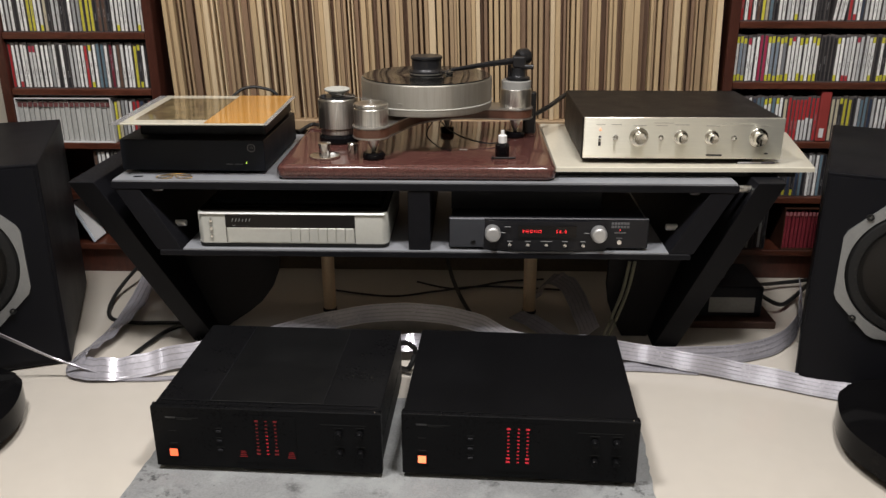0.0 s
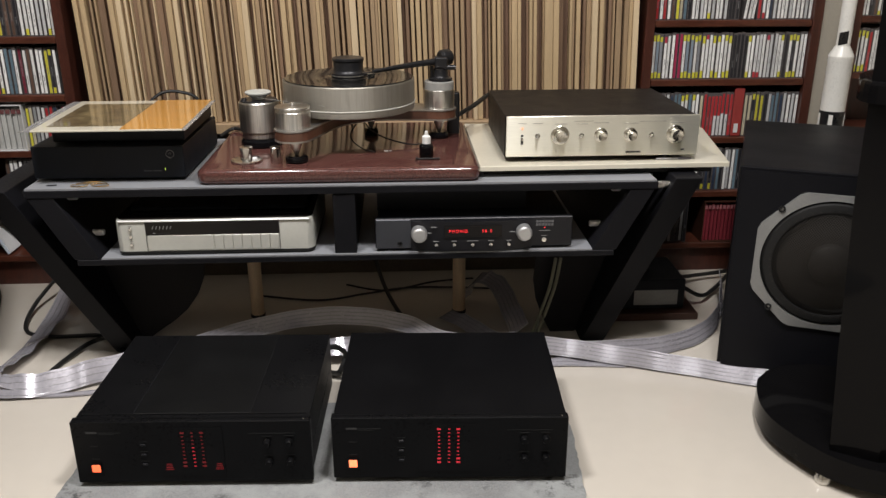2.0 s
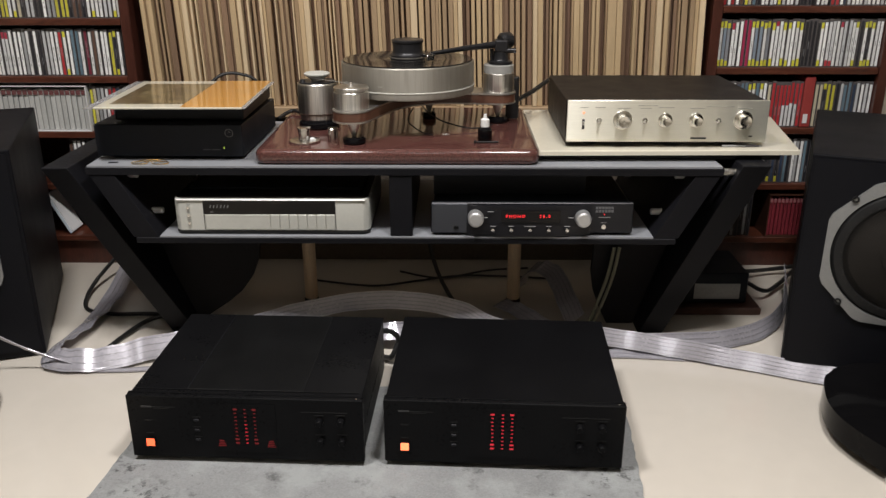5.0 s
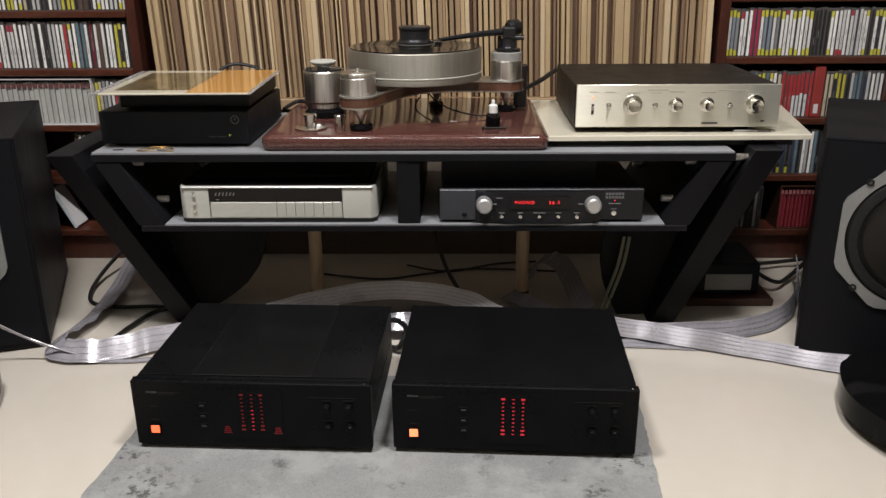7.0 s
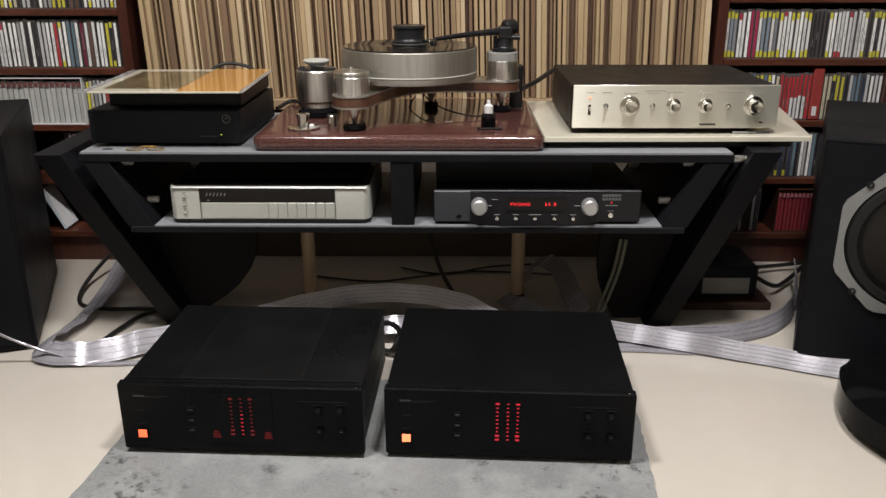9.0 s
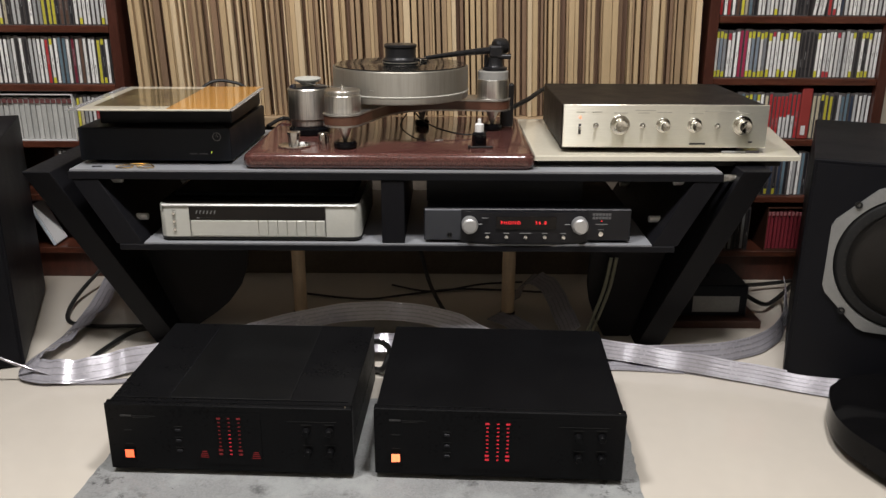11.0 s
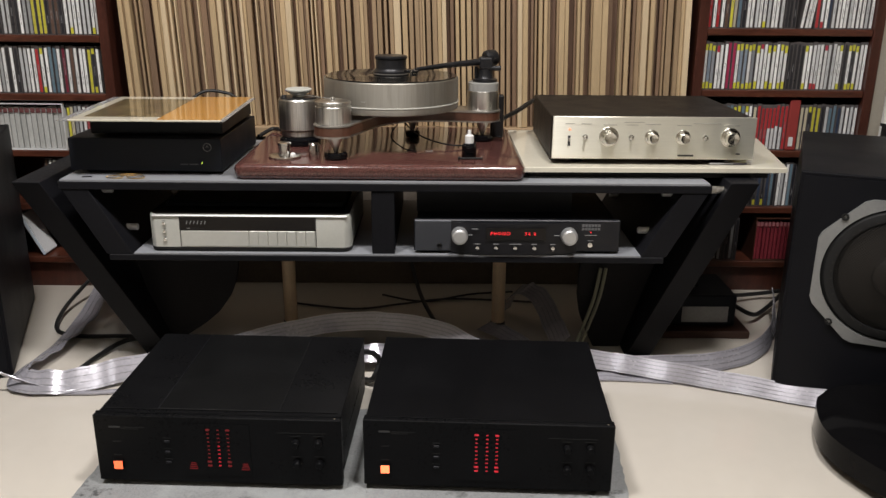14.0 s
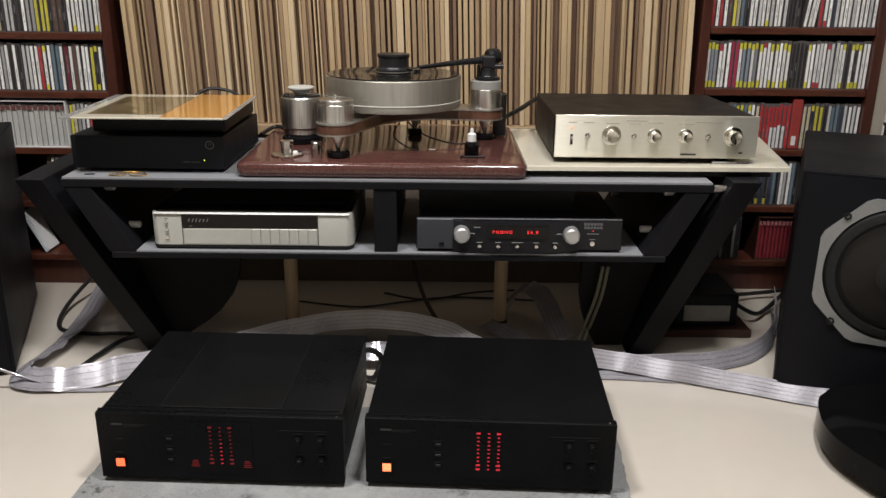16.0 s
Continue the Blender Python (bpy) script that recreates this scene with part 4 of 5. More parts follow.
def chassis_outline(grow):
    """The curved boomerang of the sub-chassis."""
    r = 0.041 + grow
    pts = []
    c1, c2 = Vector(LOBE1), Vector(LOBE2)
    for a in np.linspace(radians(330), radians(150), 14):
        pts.append((c1.x + r * math.cos(a), c1.y + r * math.sin(a)))
    back = spline([(pts[-1][0], pts[-1][1], 0), (-0.045, 2.20 + grow, 0), (0.05, 2.36 + grow, 0), (0.17, 2.365 + grow, 0), (0.28, 2.341 + grow, 0)], 6)
    pts += [(p.x, p.y) for p in back[1:]]
    for a in np.linspace(radians(85), radians(-85), 12):
        pts.append((c2.x + r * math.cos(a), c2.y + r * math.sin(a)))
    front = spline([(pts[-1][0], pts[-1][1], 0), (0.20, 2.270 - grow, 0), (0.12, 2.262 - grow, 0), (0.05, 2.205 - grow, 0), (pts[0][0], pts[0][1], 0)], 6)
    pts += [(p.x, p.y) for p in front[1:-1]]
    return pts


ch = part("sub_chassis", prism(chassis_outline(0.0), 0.053, 0.0725), M_WALNUT, t, "curved walnut sub-chassis", smooth=True)
part("chassis_plate", prism(chassis_outline(0.0015), 0.0495, 0.0528), M_ALU, ch, smooth=True)
part("chassis_plate", prism(chassis_outline(0.0015), 0.0727, 0.0762, 0.0008), M_ALU, ch, smooth=True)
for fx, fy, fk in ((LOBE1[0] + 0.004, LOBE1[1] - 0.004, 1.0), (*LOBE2, 1.0), (0.115, 2.350, 0.7)):
    f = turned("foot", [(0, 0), (0.023 * fk, 0), (0.025 * fk, 0.003), (0.025 * fk, 0.012), (0.021 * fk, 0.016), (0, 0.016)], M_GLOSS, fx, fy, 0.0005, t)
    turned("spike", [(0, 0.0), (0.004, 0.0), (0.016, 0.030), (0.016, 0.0327), (0, 0.0327)], M_STEEL, fx, fy, 0.0166, f)
CX, CY = 0.069, 2.25
plat = turned("platter", [(0, 0.087), (0.151, 0.087), (0.1545, 0.0885), (0.1555, 0.091), (0.1555, 0.1025), (0.1560, 0.103), (0.1560, 0.1045), (0.1555, 0.105), (0.1555, 0.156), (0.154, 0.158), (0, 0.158)], M_PLATTER, CX, CY, 0, t, "thick brushed aluminium platter", 96)
turned("bright_groove", [(0.1556, 0.1022), (0.1568, 0.1030), (0.1568, 0.1046), (0.1556, 0.1054)], M_SATIN, CX, CY, 0, plat, "", 96)
turned("bearing", [(0, 0.0), (0.03, 0.0), (0.03, 0.0103), (0, 0.0103)], M_STEEL, CX, CY + 0.04, 0.0765, t)
rec = turned("record", [(0.004, 0.1524), (0.150, 0.1524), (0.1515, 0.1535), (0.150, 0.1548), (0.145, 0.1545), (0.06, 0.1545), (0.058, 0.1538), (0.052, 0.1538), (0.05, 0.1548), (0.004, 0.1548)], M_VINYL, CX, CY, 0.006, t, "black vinyl record", 96)
w = turned("record_clamp", [(0, 0.1550), (0.040, 0.1550), (0.041, 0.157), (0.041, 0.164), (0.0365, 0.168), (0.035, 0.172), (0.0355, 0.190), (0.0375, 0.193), (0.0375, 0.197), (0.035, 0.199), (0, 0.199)], M_ARM, CX, CY, 0.006, t, "black record clamp")
turned("clamp_ring", [(0.0412, 0.158), (0.0417, 0.158), (0.0417, 0.1605), (0.0412, 0.1605)], M_ALU, CX, CY, 0.006, w)
# front steel weight on the sub-chassis
p1 = turned("steel_weight", [(0, 0), (0.0380, 0), (0.0385, 0.001), (0.0385, 0.036), (0.0375, 0.0375), (0.0355, 0.038), (0.0355, 0.0405), (0.0385, 0.0415), (0.0385, 0.0460), (0.0370, 0.0475), (0.010, 0.0480), (0.004, 0.0482), (0.004, 0.0545), (0.0025, 0.0555), (0, 0.0555)], M_STEEL, LOBE1[0], LOBE1[1] + 0.004, 0.0764, t, "turned steel weight")
# arm pillar
p2 = turned("arm_pillar", [(0, 0), (0.0375, 0), (0.038, 0.001), (0.038, 0.044), (0.037, 0.045), (0, 0.045)], M_STEEL, LOBE2[0], LOBE2[1], 0.0764, t, "turned steel arm pillar")
turned("frosted_collar", [(0.0, 0.0452), (0.0365, 0.0452), (0.0365, 0.063), (0.034, 0.065), (0, 0.065)], M_FROST, LOBE2[0], LOBE2[1], 0.0764, p2, "frosted acrylic collar")
AX, AY = LOBE2[0] + 0.004, LOBE2[1]
arm = turned("arm_base", [(0, 0.0), (0.029, 0.0), (0.029, 0.006), (0.021, 0.009), (0.019, 0.012), (0.018, 0.030), (0, 0.030)], M_ARM, AX, AY, 0.1416, t, "black tonearm base", 32)
part("bearing_housing", box(AX - 0.015, AX + 0.017, AY - 0.018, AY + 0.018, 0.172, 0.199, 0.004, 2), M_ARM, arm)
pv = (AX - 0.006, AY - 0.004, 0.188)
tip = (CX + 0.058, CY - 0.052, 0.1785)
tube = [Vector(pv).lerp(Vector(tip), k / 12) + Vector((0, 0, 0.0012 * math.sin(math.pi * k / 12))) for k in range(13)]
bm = bmesh.new()
rings = []
n = 12
d = (Vector(tip) - Vector(pv)).normalized()
s1 = d.cross(Vector((0, 0, 1))).normalized()
s2 = d.cross(s1)
for k, p in enumerate(tube):
    r = 0.0085 - 0.0042 * k / 12
    rings.append([bm.verts.new(p + r * (math.cos(2 * math.pi * i / n) * s1 + math.sin(2 * math.pi * i / n) * s2)) for i in range(n)])
for q, o in zip(rings, rings[1:]):
    for i in range(n):
        bm.faces.new((q[i], q[(i + 1) % n], o[(i + 1) % n], o[i]))
bm.faces.new(rings[0])
bm.faces.new(rings[-1])
part("arm_tube", bm, M_ARM, arm, "tapered black arm tube", smooth=True)
ang = math.degrees(math.atan2(d.y, d.x))
hs = part("headshell", box(-0.004, 0.026, -0.008, 0.008, -0.006, 0.000, 0.001), M_ARM, arm)
hs.matrix_basis = pose(*tip, 0, 0, ang)
hc = part("cartridge", box(0.002, 0.021, 0.0084, 0.0150, -0.0130, -0.0010, 0.001), M_KNOB, arm, "bright metal cartridge")
hc.matrix_basis = pose(*tip, 0, 0, ang)
part("finger_lift", add_tube(bmesh.new(), spline([(tip[0], tip[1] - 0.008, tip[2]), (tip[0], tip[1] - 0.014, tip[2] + 0.001), (tip[0] - 0.004, tip[1] - 0.018, tip[2] + 0.006)], 4), 0.0009, 6), M_KNOB, arm)
cw = part("counterweight", lathe([(0, -0.002), (0.014, -0.002), (0.0185, 0.002), (0.0195, 0.006), (0.0195, 0.024), (0.0175, 0.028), (0, 0.028)], 32, Matrix.Translation((AX + 0.000, AY + 0.004, 0.194)) @ (-d).to_track_quat("Z", "Y").to_matrix().to_4x4()), M_ARM, arm, "black round counterweight", smooth=True)
part("side_weight", lathe([(0, 0), (0.006, 0), (0.006, 0.03), (0, 0.03)], 16, pose(AX + 0.006, AY - 0.012, 0.174, 0, 90, 0)), M_ARM, arm, smooth=True)
part("arm_rest", lathe([(0, 0), (0.004, 0), (0.004, 0.03), (0, 0.03)], 12, pose(AX - 0.022, AY - 0.006, 0.1476)), M_ARM, arm, smooth=True)
part("arm_cable_box", box(AX + 0.018, AX + 0.05, AY + 0.035, AY + 0.06, 0.0006, 0.105, 0.004, 2), M_ARM, t, "black upright behind the arm pillar")
# thread belt
bm = bmesh.new()
add_tube(bm, [(-0.146, 2.220, 0.118), (0.02, 2.0995, 0.118)], 0.0006, 5)
part("drive_belt", bm, M_FROST, t, "pale thread drive belt")

M_PULLEY = mat("white_acetal", (0.52, 0.53, 0.49), 0.4, vary=0.04)
MX, MY = -0.146, 2.245
mo = thing("motor_pod", pose(MX, MY, PZ), "free-standing turned steel motor pod with blue light", "motor")
part("base_ring", lathe([(0, 0.0003), (0.046, 0.0003), (0.048, 0.003), (0.048, 0.014), (0.042, 0.020), (0, 0.020)], 48), M_GLOSS, mo, "black base ring", smooth=True)
part("lower_collar", lathe([(0, 0.0202), (0.041, 0.0202), (0.043, 0.023), (0.043, 0.033), (0.040, 0.0355), (0, 0.0355)], 48), M_STEEL, mo, smooth=True)
part("body", lathe([(0, 0.0362), (0.0455, 0.0362), (0.0475, 0.038), (0.0475, 0.104), (0.0455, 0.107), (0, 0.107)], 64), M_STEEL, mo, "turned steel body", smooth=True)
part("top_disc", lathe([(0, 0.1072), (0.044, 0.1072), (0.043, 0.110), (0, 0.110)], 48), M_ARM, mo, smooth=True)
part("pulley", lathe([(0, 0.1102), (0.014, 0.1102), (0.014, 0.112), (0.018, 0.116), (0.0270, 0.1215), (0.0305, 0.125), (0.0305, 0.1275), (0.028, 0.129), (0.014, 0.1270), (0, 0.1270)], 40), M_PULLEY, mo, "frosted pulley", smooth=True)
part("blue_indicator", lathe([(0, 0.0022), (0.0016, 0.0016), (0.002, 0)], 10, pose(-0.036, -0.012, 0.1102)), M_BLUELED, mo, "tiny blue light")
part("switch_knob", lathe([(0, 0.006), (0.005, 0.0055), (0.007, 0)], 16, pose(-0.031, -0.018, 0.1102)), M_ARM, mo, smooth=True)

t = thing("adaptor_disc", pose(-0.155, 2.085, PZ), "chromed single adaptor with raised hub on granite", "adaptor")
part("disc", lathe([(0, 0.0003), (0.034, 0.0003), (0.035, 0.001), (0.035, 0.004), (0.033, 0.005), (0, 0.005)], 48), M_KNOB, t, smooth=True)
part("hub", lathe([(0, 0.0052), (0.013, 0.0052), (0.013, 0.026), (0.0145, 0.027), (0.0145, 0.032), (0.012, 0.033), (0, 0.033)], 32), M_KNOB, t, smooth=True)
part("hub", lathe([(0, 0.0052), (0.005, 0.0052), (0.006, 0.009), (0.004, 0.012), (0, 0.012)], 16, pose(0.020, -0.012, 0)), M_WHITE, t)
t = thing("steel_post", pose(-0.096, 2.120, PZ), "short turned steel post standing on granite", "post")
part("post", lathe([(0, 0.0003), (0.0125, 0.0003), (0.0125, 0.022), (0.011, 0.024), (0, 0.024)], 28), M_KNOB, t, smooth=True)

t = thing("dropper_bottle", pose(0.247, 2.102, PZ), "small dark dropper bottle with white cap", "bottle")
part("glass", lathe([(0, 0.0003), (0.0150, 0.0003), (0.0160, 0.002), (0.0160, 0.026), (0.012, 0.030), (0.007, 0.031), (0, 0.031)], 28), M_GLOSS, t, smooth=True)
part("cap", lathe([(0, 0.0312), (0.0098, 0.0312), (0.0098, 0.047), (0.007, 0.049), (0.0042, 0.050), (0.0036, 0.059), (0, 0.060)], 24), M_WHITE, t, "white screw cap", smooth=True)
t = thing("stylus_brush", pose(0.228, 2.070, PZ + 0.0003, 0, 0, 3), "slim black stylus brush lying on granite", "brush")
part("handle", box(0, 0.048, 0, 0.005, 0, 0.004, 0.001), M_RUBBER, t)
part("tip", box(-0.006, -0.0005, -0.001, 0.006, 0, 0.006, 0.001), M_RUBBER, t)
t = thing("maker_plate", pose(0.150, 2.155, PZ + 0.0003), "tiny polished metal plate lying on granite", "plate")
part("plate", box(0, 0.018, 0, 0.008, 0, 0.0015, 0.0005), M_ALU, t)

# ---- integrated amplifier on its stone slab ----
sl = tagged(part("stone_slab", prism([(0.3635, 2.036), (0.930, 2.046), (0.992, 2.398), (0.992, 2.50), (0.3635, 2.50)], 0.4862, 0.4970, 0.002), M_SLAB, smooth=False), "cream polished stone slab under the silver amplifier", "stone slab")
part("underlay", box(0.375, 0.895, 2.062, 2.46, 0.4714, 0.4860), M_RUBBER, sl, "thin black underlay")
t = thing("silver_amplifier", pose(0.424, 2.070, 0.4925), "vintage silver-fronted amplifier with turned knobs", "amplifier")
W, H = 0.436, 0.0910
for fx in (0.06, W - 0.06):
    for fy in (0.05, 0.30):
        part("foot", lathe([(0, 0), (0.016, 0), (0.018, 0.002), (0.018, 0.0102), (0, 0.0102)], 20, pose(fx, fy, 0.0047)), M_RUBBER, t, smooth=True)
part("casing", box(-0.002, W - 0.006, 0.005, 0.355, 0.0150, 0.0170 + H, 0.002), mat("dark_brown_vinyl_casing", (0.011, 0.009, 0.008), 0.5, bump=0.15, fine=420, spec=0.25), t, "dark vinyl casing")
face = part("front_panel", box(0.0, W, -0.002, 0.0045, 0.0175, 0.0175 + H, 0.001), M_SILVER, t, "brushed silver front")
fz = 0.0155
for kx, r in ((0.121, 0.018), (0.213, 0.0135), (0.280, 0.0135), (0.382, 0.018)):
    k = part("knob", lathe([(0, 0.0200), (r * 0.60, 0.0212), (r * 0.68, 0.0216), (r * 0.72, 0.0212), (r * 0.74, 0.0200), (r * 0.78, 0.0034), (r * 0.90, 0.0028), (r * 1.12, 0.0024), (r * 1.16, 0.0018), (r * 1.16, 0.0)], 40, pose(kx, -0.0022, fz + 0.050, 90, 0, 0)), M_SPUN, face, smooth=True)
    part("pointer", box(kx - 0.0006, kx + 0.0006, -0.0236, -0.0229, fz + 0.050, fz + 0.050 + r * 0.45), M_SPUN, k)
for kx in (0.070, 0.169, 0.328):
    k = part("lever_switch", lathe([(0, 0.015), (0.0024, 0.0145), (0.0032, 0.011), (0.002, 0.003), (0.0055, 0.002), (0.006, 0.0)], 16, pose(kx, -0.0022, fz + 0.049, 84, 0, 0)), M_KNOB, face, smooth=True)
slot = part("power_slot", box(0.033, 0.0385, -0.0027, -0.0022, fz + 0.030, fz + 0.052), M_INKD, face)
part("power_lever", box(0.0335, 0.038, -0.0090, -0.0028, fz + 0.040, fz + 0.048, 0.001), M_KNOB, slot)
part("red_indicator", lathe([(0, 0.002), (0.0022, 0.0012), (0.0026, 0)], 12, pose(0.036, -0.0022, fz + 0.066, 90, 0, 0)), mat("soft_red_lamp", (0.8, 0.2, 0.1), 0.4, emit=(1.0, 0.3, 0.15), power=1.5), face)
for x0, x1, z in ((0.027, 0.046, 0.077), (0.06, 0.082, 0.077), (0.108, 0.136, 0.075), (0.152, 0.195, 0.081), (0.158, 0.182, 0.075), (0.198, 0.230, 0.077), (0.266, 0.296, 0.075), (0.30, 0.36, 0.079), (0.368, 0.40, 0.075)):
    part("caption_bar", box(x0, x1, -0.0026, -0.0021, fz + z, fz + z + 0.0011), mat("faint_grey_ink", (0.42, 0.40, 0.35), 0.6), face)
part("brand_bar", box(0.272, 0.306, -0.0026, -0.0021, fz + 0.0085, fz + 0.0120), M_INKD, face)
part("caption_bar", box(0.398, 0.406, -0.0026, -0.0021, fz + 0.013, fz + 0.016), M_DIM, face)
t = thing("pen", pose(0.768, 2.072, 0.4973, 0, 0, 2), "slim pale pen lying on the stone slab", "pen")
part("barrel", lathe([(0, 0), (0.0022, 0.001), (0.0022, 0.082), (0.0014, 0.088), (0, 0.090)], 12, pose(0, 0, 0.0024, 0, 90, 0)), M_LABELW, t, smooth=True)
part("grip", lathe([(0.0024, 0.052), (0.0025, 0.056), (0.0025, 0.080), (0.0024, 0.082)], 12, pose(0, 0, 0.0026, 0, 90, 0)), mat("dark_grip", (0.10, 0.09, 0.10), 0.5), t, smooth=True)


# ---- loudspeakers beside the stand ----
def loudspeaker(x, y, yaw, H, cz, k, ox):
    """x, y: the middle of the front's lower edge."""
    W, D = 0.44, 0.52
    t = thing("bookshelf_loudspeaker", pose(x, y, 0, 0, 0, yaw), "charcoal loudspeaker with mesh-covered woofer on floor", "loudspeaker", "charcoal loudspeakers")
    for fx in (-0.17, 0.17):
        for fy in (0.05, D - 0.05):
            part("foot", lathe([(0, 0), (0.015, 0), (0.015, 0.0045), (0, 0.0045)], 16, pose(fx, fy, 0)), M_RUBBER, t)
    part("cabinet", box(-W / 2, W / 2, 0.0, D, 0.005, H, 0.003, 2), M_SPEAK, t)
    part("baffle", box(-W / 2 + 0.008, W / 2 - 0.008, -0.004, -0.0004, 0.02, H - 0.008), M_BAFFLE, t)
    s, c = 0.163 * k, 0.086 * k
    octo = [(-s, -s + c), (-s + c, -s), (s - c, -s), (s, -s + c), (s, s - c), (s - c, s), (-s + c, s), (-s, s - c)]
    bm = bmesh.new()
    n = 64
    inner = [(0.150 * k * math.cos(2 * math.pi * i / n), 0.150 * k * math.sin(2 * math.pi * i / n)) for i in range(n)]

    def on_octo(a):
        dx, dz = math.cos(a), math.sin(a)
        far = min(s / max(abs(dx), 1e-6), s / max(abs(dz), 1e-6), (2 * s - c) / (abs(dx) + abs(dz)))
        return dx * far, dz * far
    outer = [on_octo(2 * math.pi * i / n) for i in range(n)]
    layers = [[bm.verts.new((ox + px, yy, cz + pz)) for px, pz in pts] for pts, yy in ((outer, -0.0045), (outer, -0.011), (inner, -0.013), (inner, -0.0045))]
    for p, q in zip(layers, layers[1:]):
        for i in range(n):
            bm.faces.new((p[i], p[(i + 1) % n], q[(i + 1) % n], q[i]))
    fr = part("driver_frame", bm, M_RING, t, "grey cast driver frame", smooth=True)
    for a in (45, 135, 225, 315):
        bx, bz = ox + 0.166 * k * math.cos(radians(a)), 0.171 * k * math.sin(radians(a))
        part("bolt", lathe([(0, -0.001), (0.0035, -0.001), (0.0045, 0.003), (0.0075, 0.003), (0.0075, 0.0)], 16, pose(bx, -0.0120, cz + bz, 90, 0, 0)), M_RUBBER, fr)
    part("rubber_surround", lathe([(0.149 * k, 0.001), (0.142 * k, 0.010), (0.132 * k, 0.013), (0.124 * k, 0.013), (0.119 * k, 0.004), (0.113 * k, 0.0)], 64, pose(ox, -0.0045, cz, 90, 0, 0)), M_RUBBER, t, smooth=True)
    part("cone", lathe([(0.113 * k, 0.0), (0.05, -0.0), (0.0, 0.0)], 48, pose(ox, -0.0048, cz, 90, 0, 0)), M_CONE, t, smooth=True)
    part("dust_cap", lathe([(0.046, 0.0), (0.043, 0.010), (0.030, 0.018), (0.0, 0.022)], 40, pose(ox, -0.0052, cz, 90, 0, 0)), M_CONE, t, smooth=True)
    # the wire grille: crossing wires cut to a disc
    bm = bmesh.new()
    R = 0.123 * k
    for row in range(-34, 35):
        o = row * 0.0041
        hl = math.sqrt(max(R * R - o * o, 0))
        if hl < 0.01:
            continue
        for s1 in (1, -1):
            q = [(-hl, o), (0, o), (hl, o)]
            pts = []
            for u, v in [(hl * (j / 4 - 1), o) for j in range(9)]:
                px, pz = (u - s1 * v) * 0.7071, (s1 * u + v) * 0.7071
                bulge = 0.030 * (1 - (px * px + pz * pz) / (R * R))
                pts.append((ox + px, -0.0145 - bulge, cz + pz))
            add_tube(bm, pts, 0.00055, 3)
    part("wire_grille", bm, M_MESH, t, "fine bronze-grey wire mesh dome")
    for j in range(44):
        a = 2 * math.pi * j / 44
        part("ring_stud", lathe([(0, 0.0016), (0.0016, 0.0010), (0.002, 0.0)], 6, pose(ox + 0.128 * k * math.cos(a), -0.0176, cz + 0.128 * k * math.sin(a), 90, 0, 0)), M_MESH, t)
    return t


loudspeaker(1.124, 1.875, -23, 0.511, 0.312, 0.945, -0.016)
loudspeaker(-0.997, 1.950, 20, 0.500, 0.280, 1.0, 0.0)


def tower(mirror, x0):
    """A floor-standing tower on a broad lacquered base, its inner side towards the room."""
    t = thing("tower_loudspeaker", pose(x0, 1.62, 0), "gloss black tower loudspeaker on a curved base", "loudspeaker", "gloss black towers")
    s = mirror
    out = [(p.x * s, p.y) for p in spline([(0.055, 0.262, 0), (-0.030, 0.215, 0), (-0.072, 0.130, 0), (-0.083, 0.050, 0), (-0.061, -0.030, 0), (-0.018, -0.105, 0), (0.06, -0.155, 0), (0.20, -0.175, 0)], 5)]
    out += [(0.45 * s, -0.16), (0.50 * s, 0.10), (0.45 * s, 0.262)]
    part("base", prism(out, 0.022, 0.070, 0.006), M_TOWER, t, smooth=True)
    for fx, fy in ((-0.022, -0.075), (0.40, -0.10), (0.40, 0.20), (0.06, 0.20)):
        part("foot", lathe([(0, 0), (0.014, 0), (0.016, 0.003), (0.016, 0.010), (0.010, 0.0215), (0, 0.0215)], 24, pose(fx * s, fy, 0)), M_KNOB, t, "chromed foot", smooth=True)
    bm = bmesh.new()
    lo = [(-0.020, -0.075), (0.05, -0.12), (0.40, -0.12), (0.44, 0.16), (0.17, 0.17)]
    rows = []
    for z, dx in ((0.0705, 0.0), (0.30, -0.02), (0.56, -0.038), (1.25, -0.06)):
        rows.append([bm.verts.new(((px + (dx if px < 0.2 else 0)) * s, py, z)) for px, py in lo])
    for p, q in zip(rows, rows[1:]):
        for i in range(5):
            bm.faces.new((p[i], p[(i + 1) % 5], q[(i + 1) % 5], q[i]))
    bm.faces.new(rows[0])
    bm.faces.new(rows[-1])
    part("column", bm, M_TOWER, t)
    led = [(p.x * s, p.y) for p in spline([(0.10, 0.10, 0), (0.02, 0.06, 0), (-0.055, -0.02, 0), (-0.06, -0.09, 0), (0.04, -0.14, 0)], 5)]
    part("ledge", prism(led, 0.722, 0.757, 0.006), M_TOWER, t)
    return t


tower(1, 1.0)
tower(-1, -0.838)

# ---- rocket model behind the loudspeaker ----
t = tagged(thing("rocket_model", pose(1.392, 2.50, 0) @ Matrix.Diagonal((0.69, 0.69, 1.045, 1)), "white and black toy moon rocket standing upright", "rocket model"), "")
M_RW = mat("white_toy_plastic", (0.84, 0.83, 0.78), 0.3, vary=0.04)
M_RB = mat("black_toy_plastic", (0.015, 0.015, 0.016), 0.3)
part("first_stage", lathe([(0, 0.0), (0.05, 0.0), (0.047, 0.06), (0.047, 0.45), (0, 0.45)], 40), M_RW, t, smooth=True)
part("black_band", lathe([(0.0475, 0.452), (0.0475, 0.500), (0.0, 0.500)], 40), M_RB, t, smooth=True)
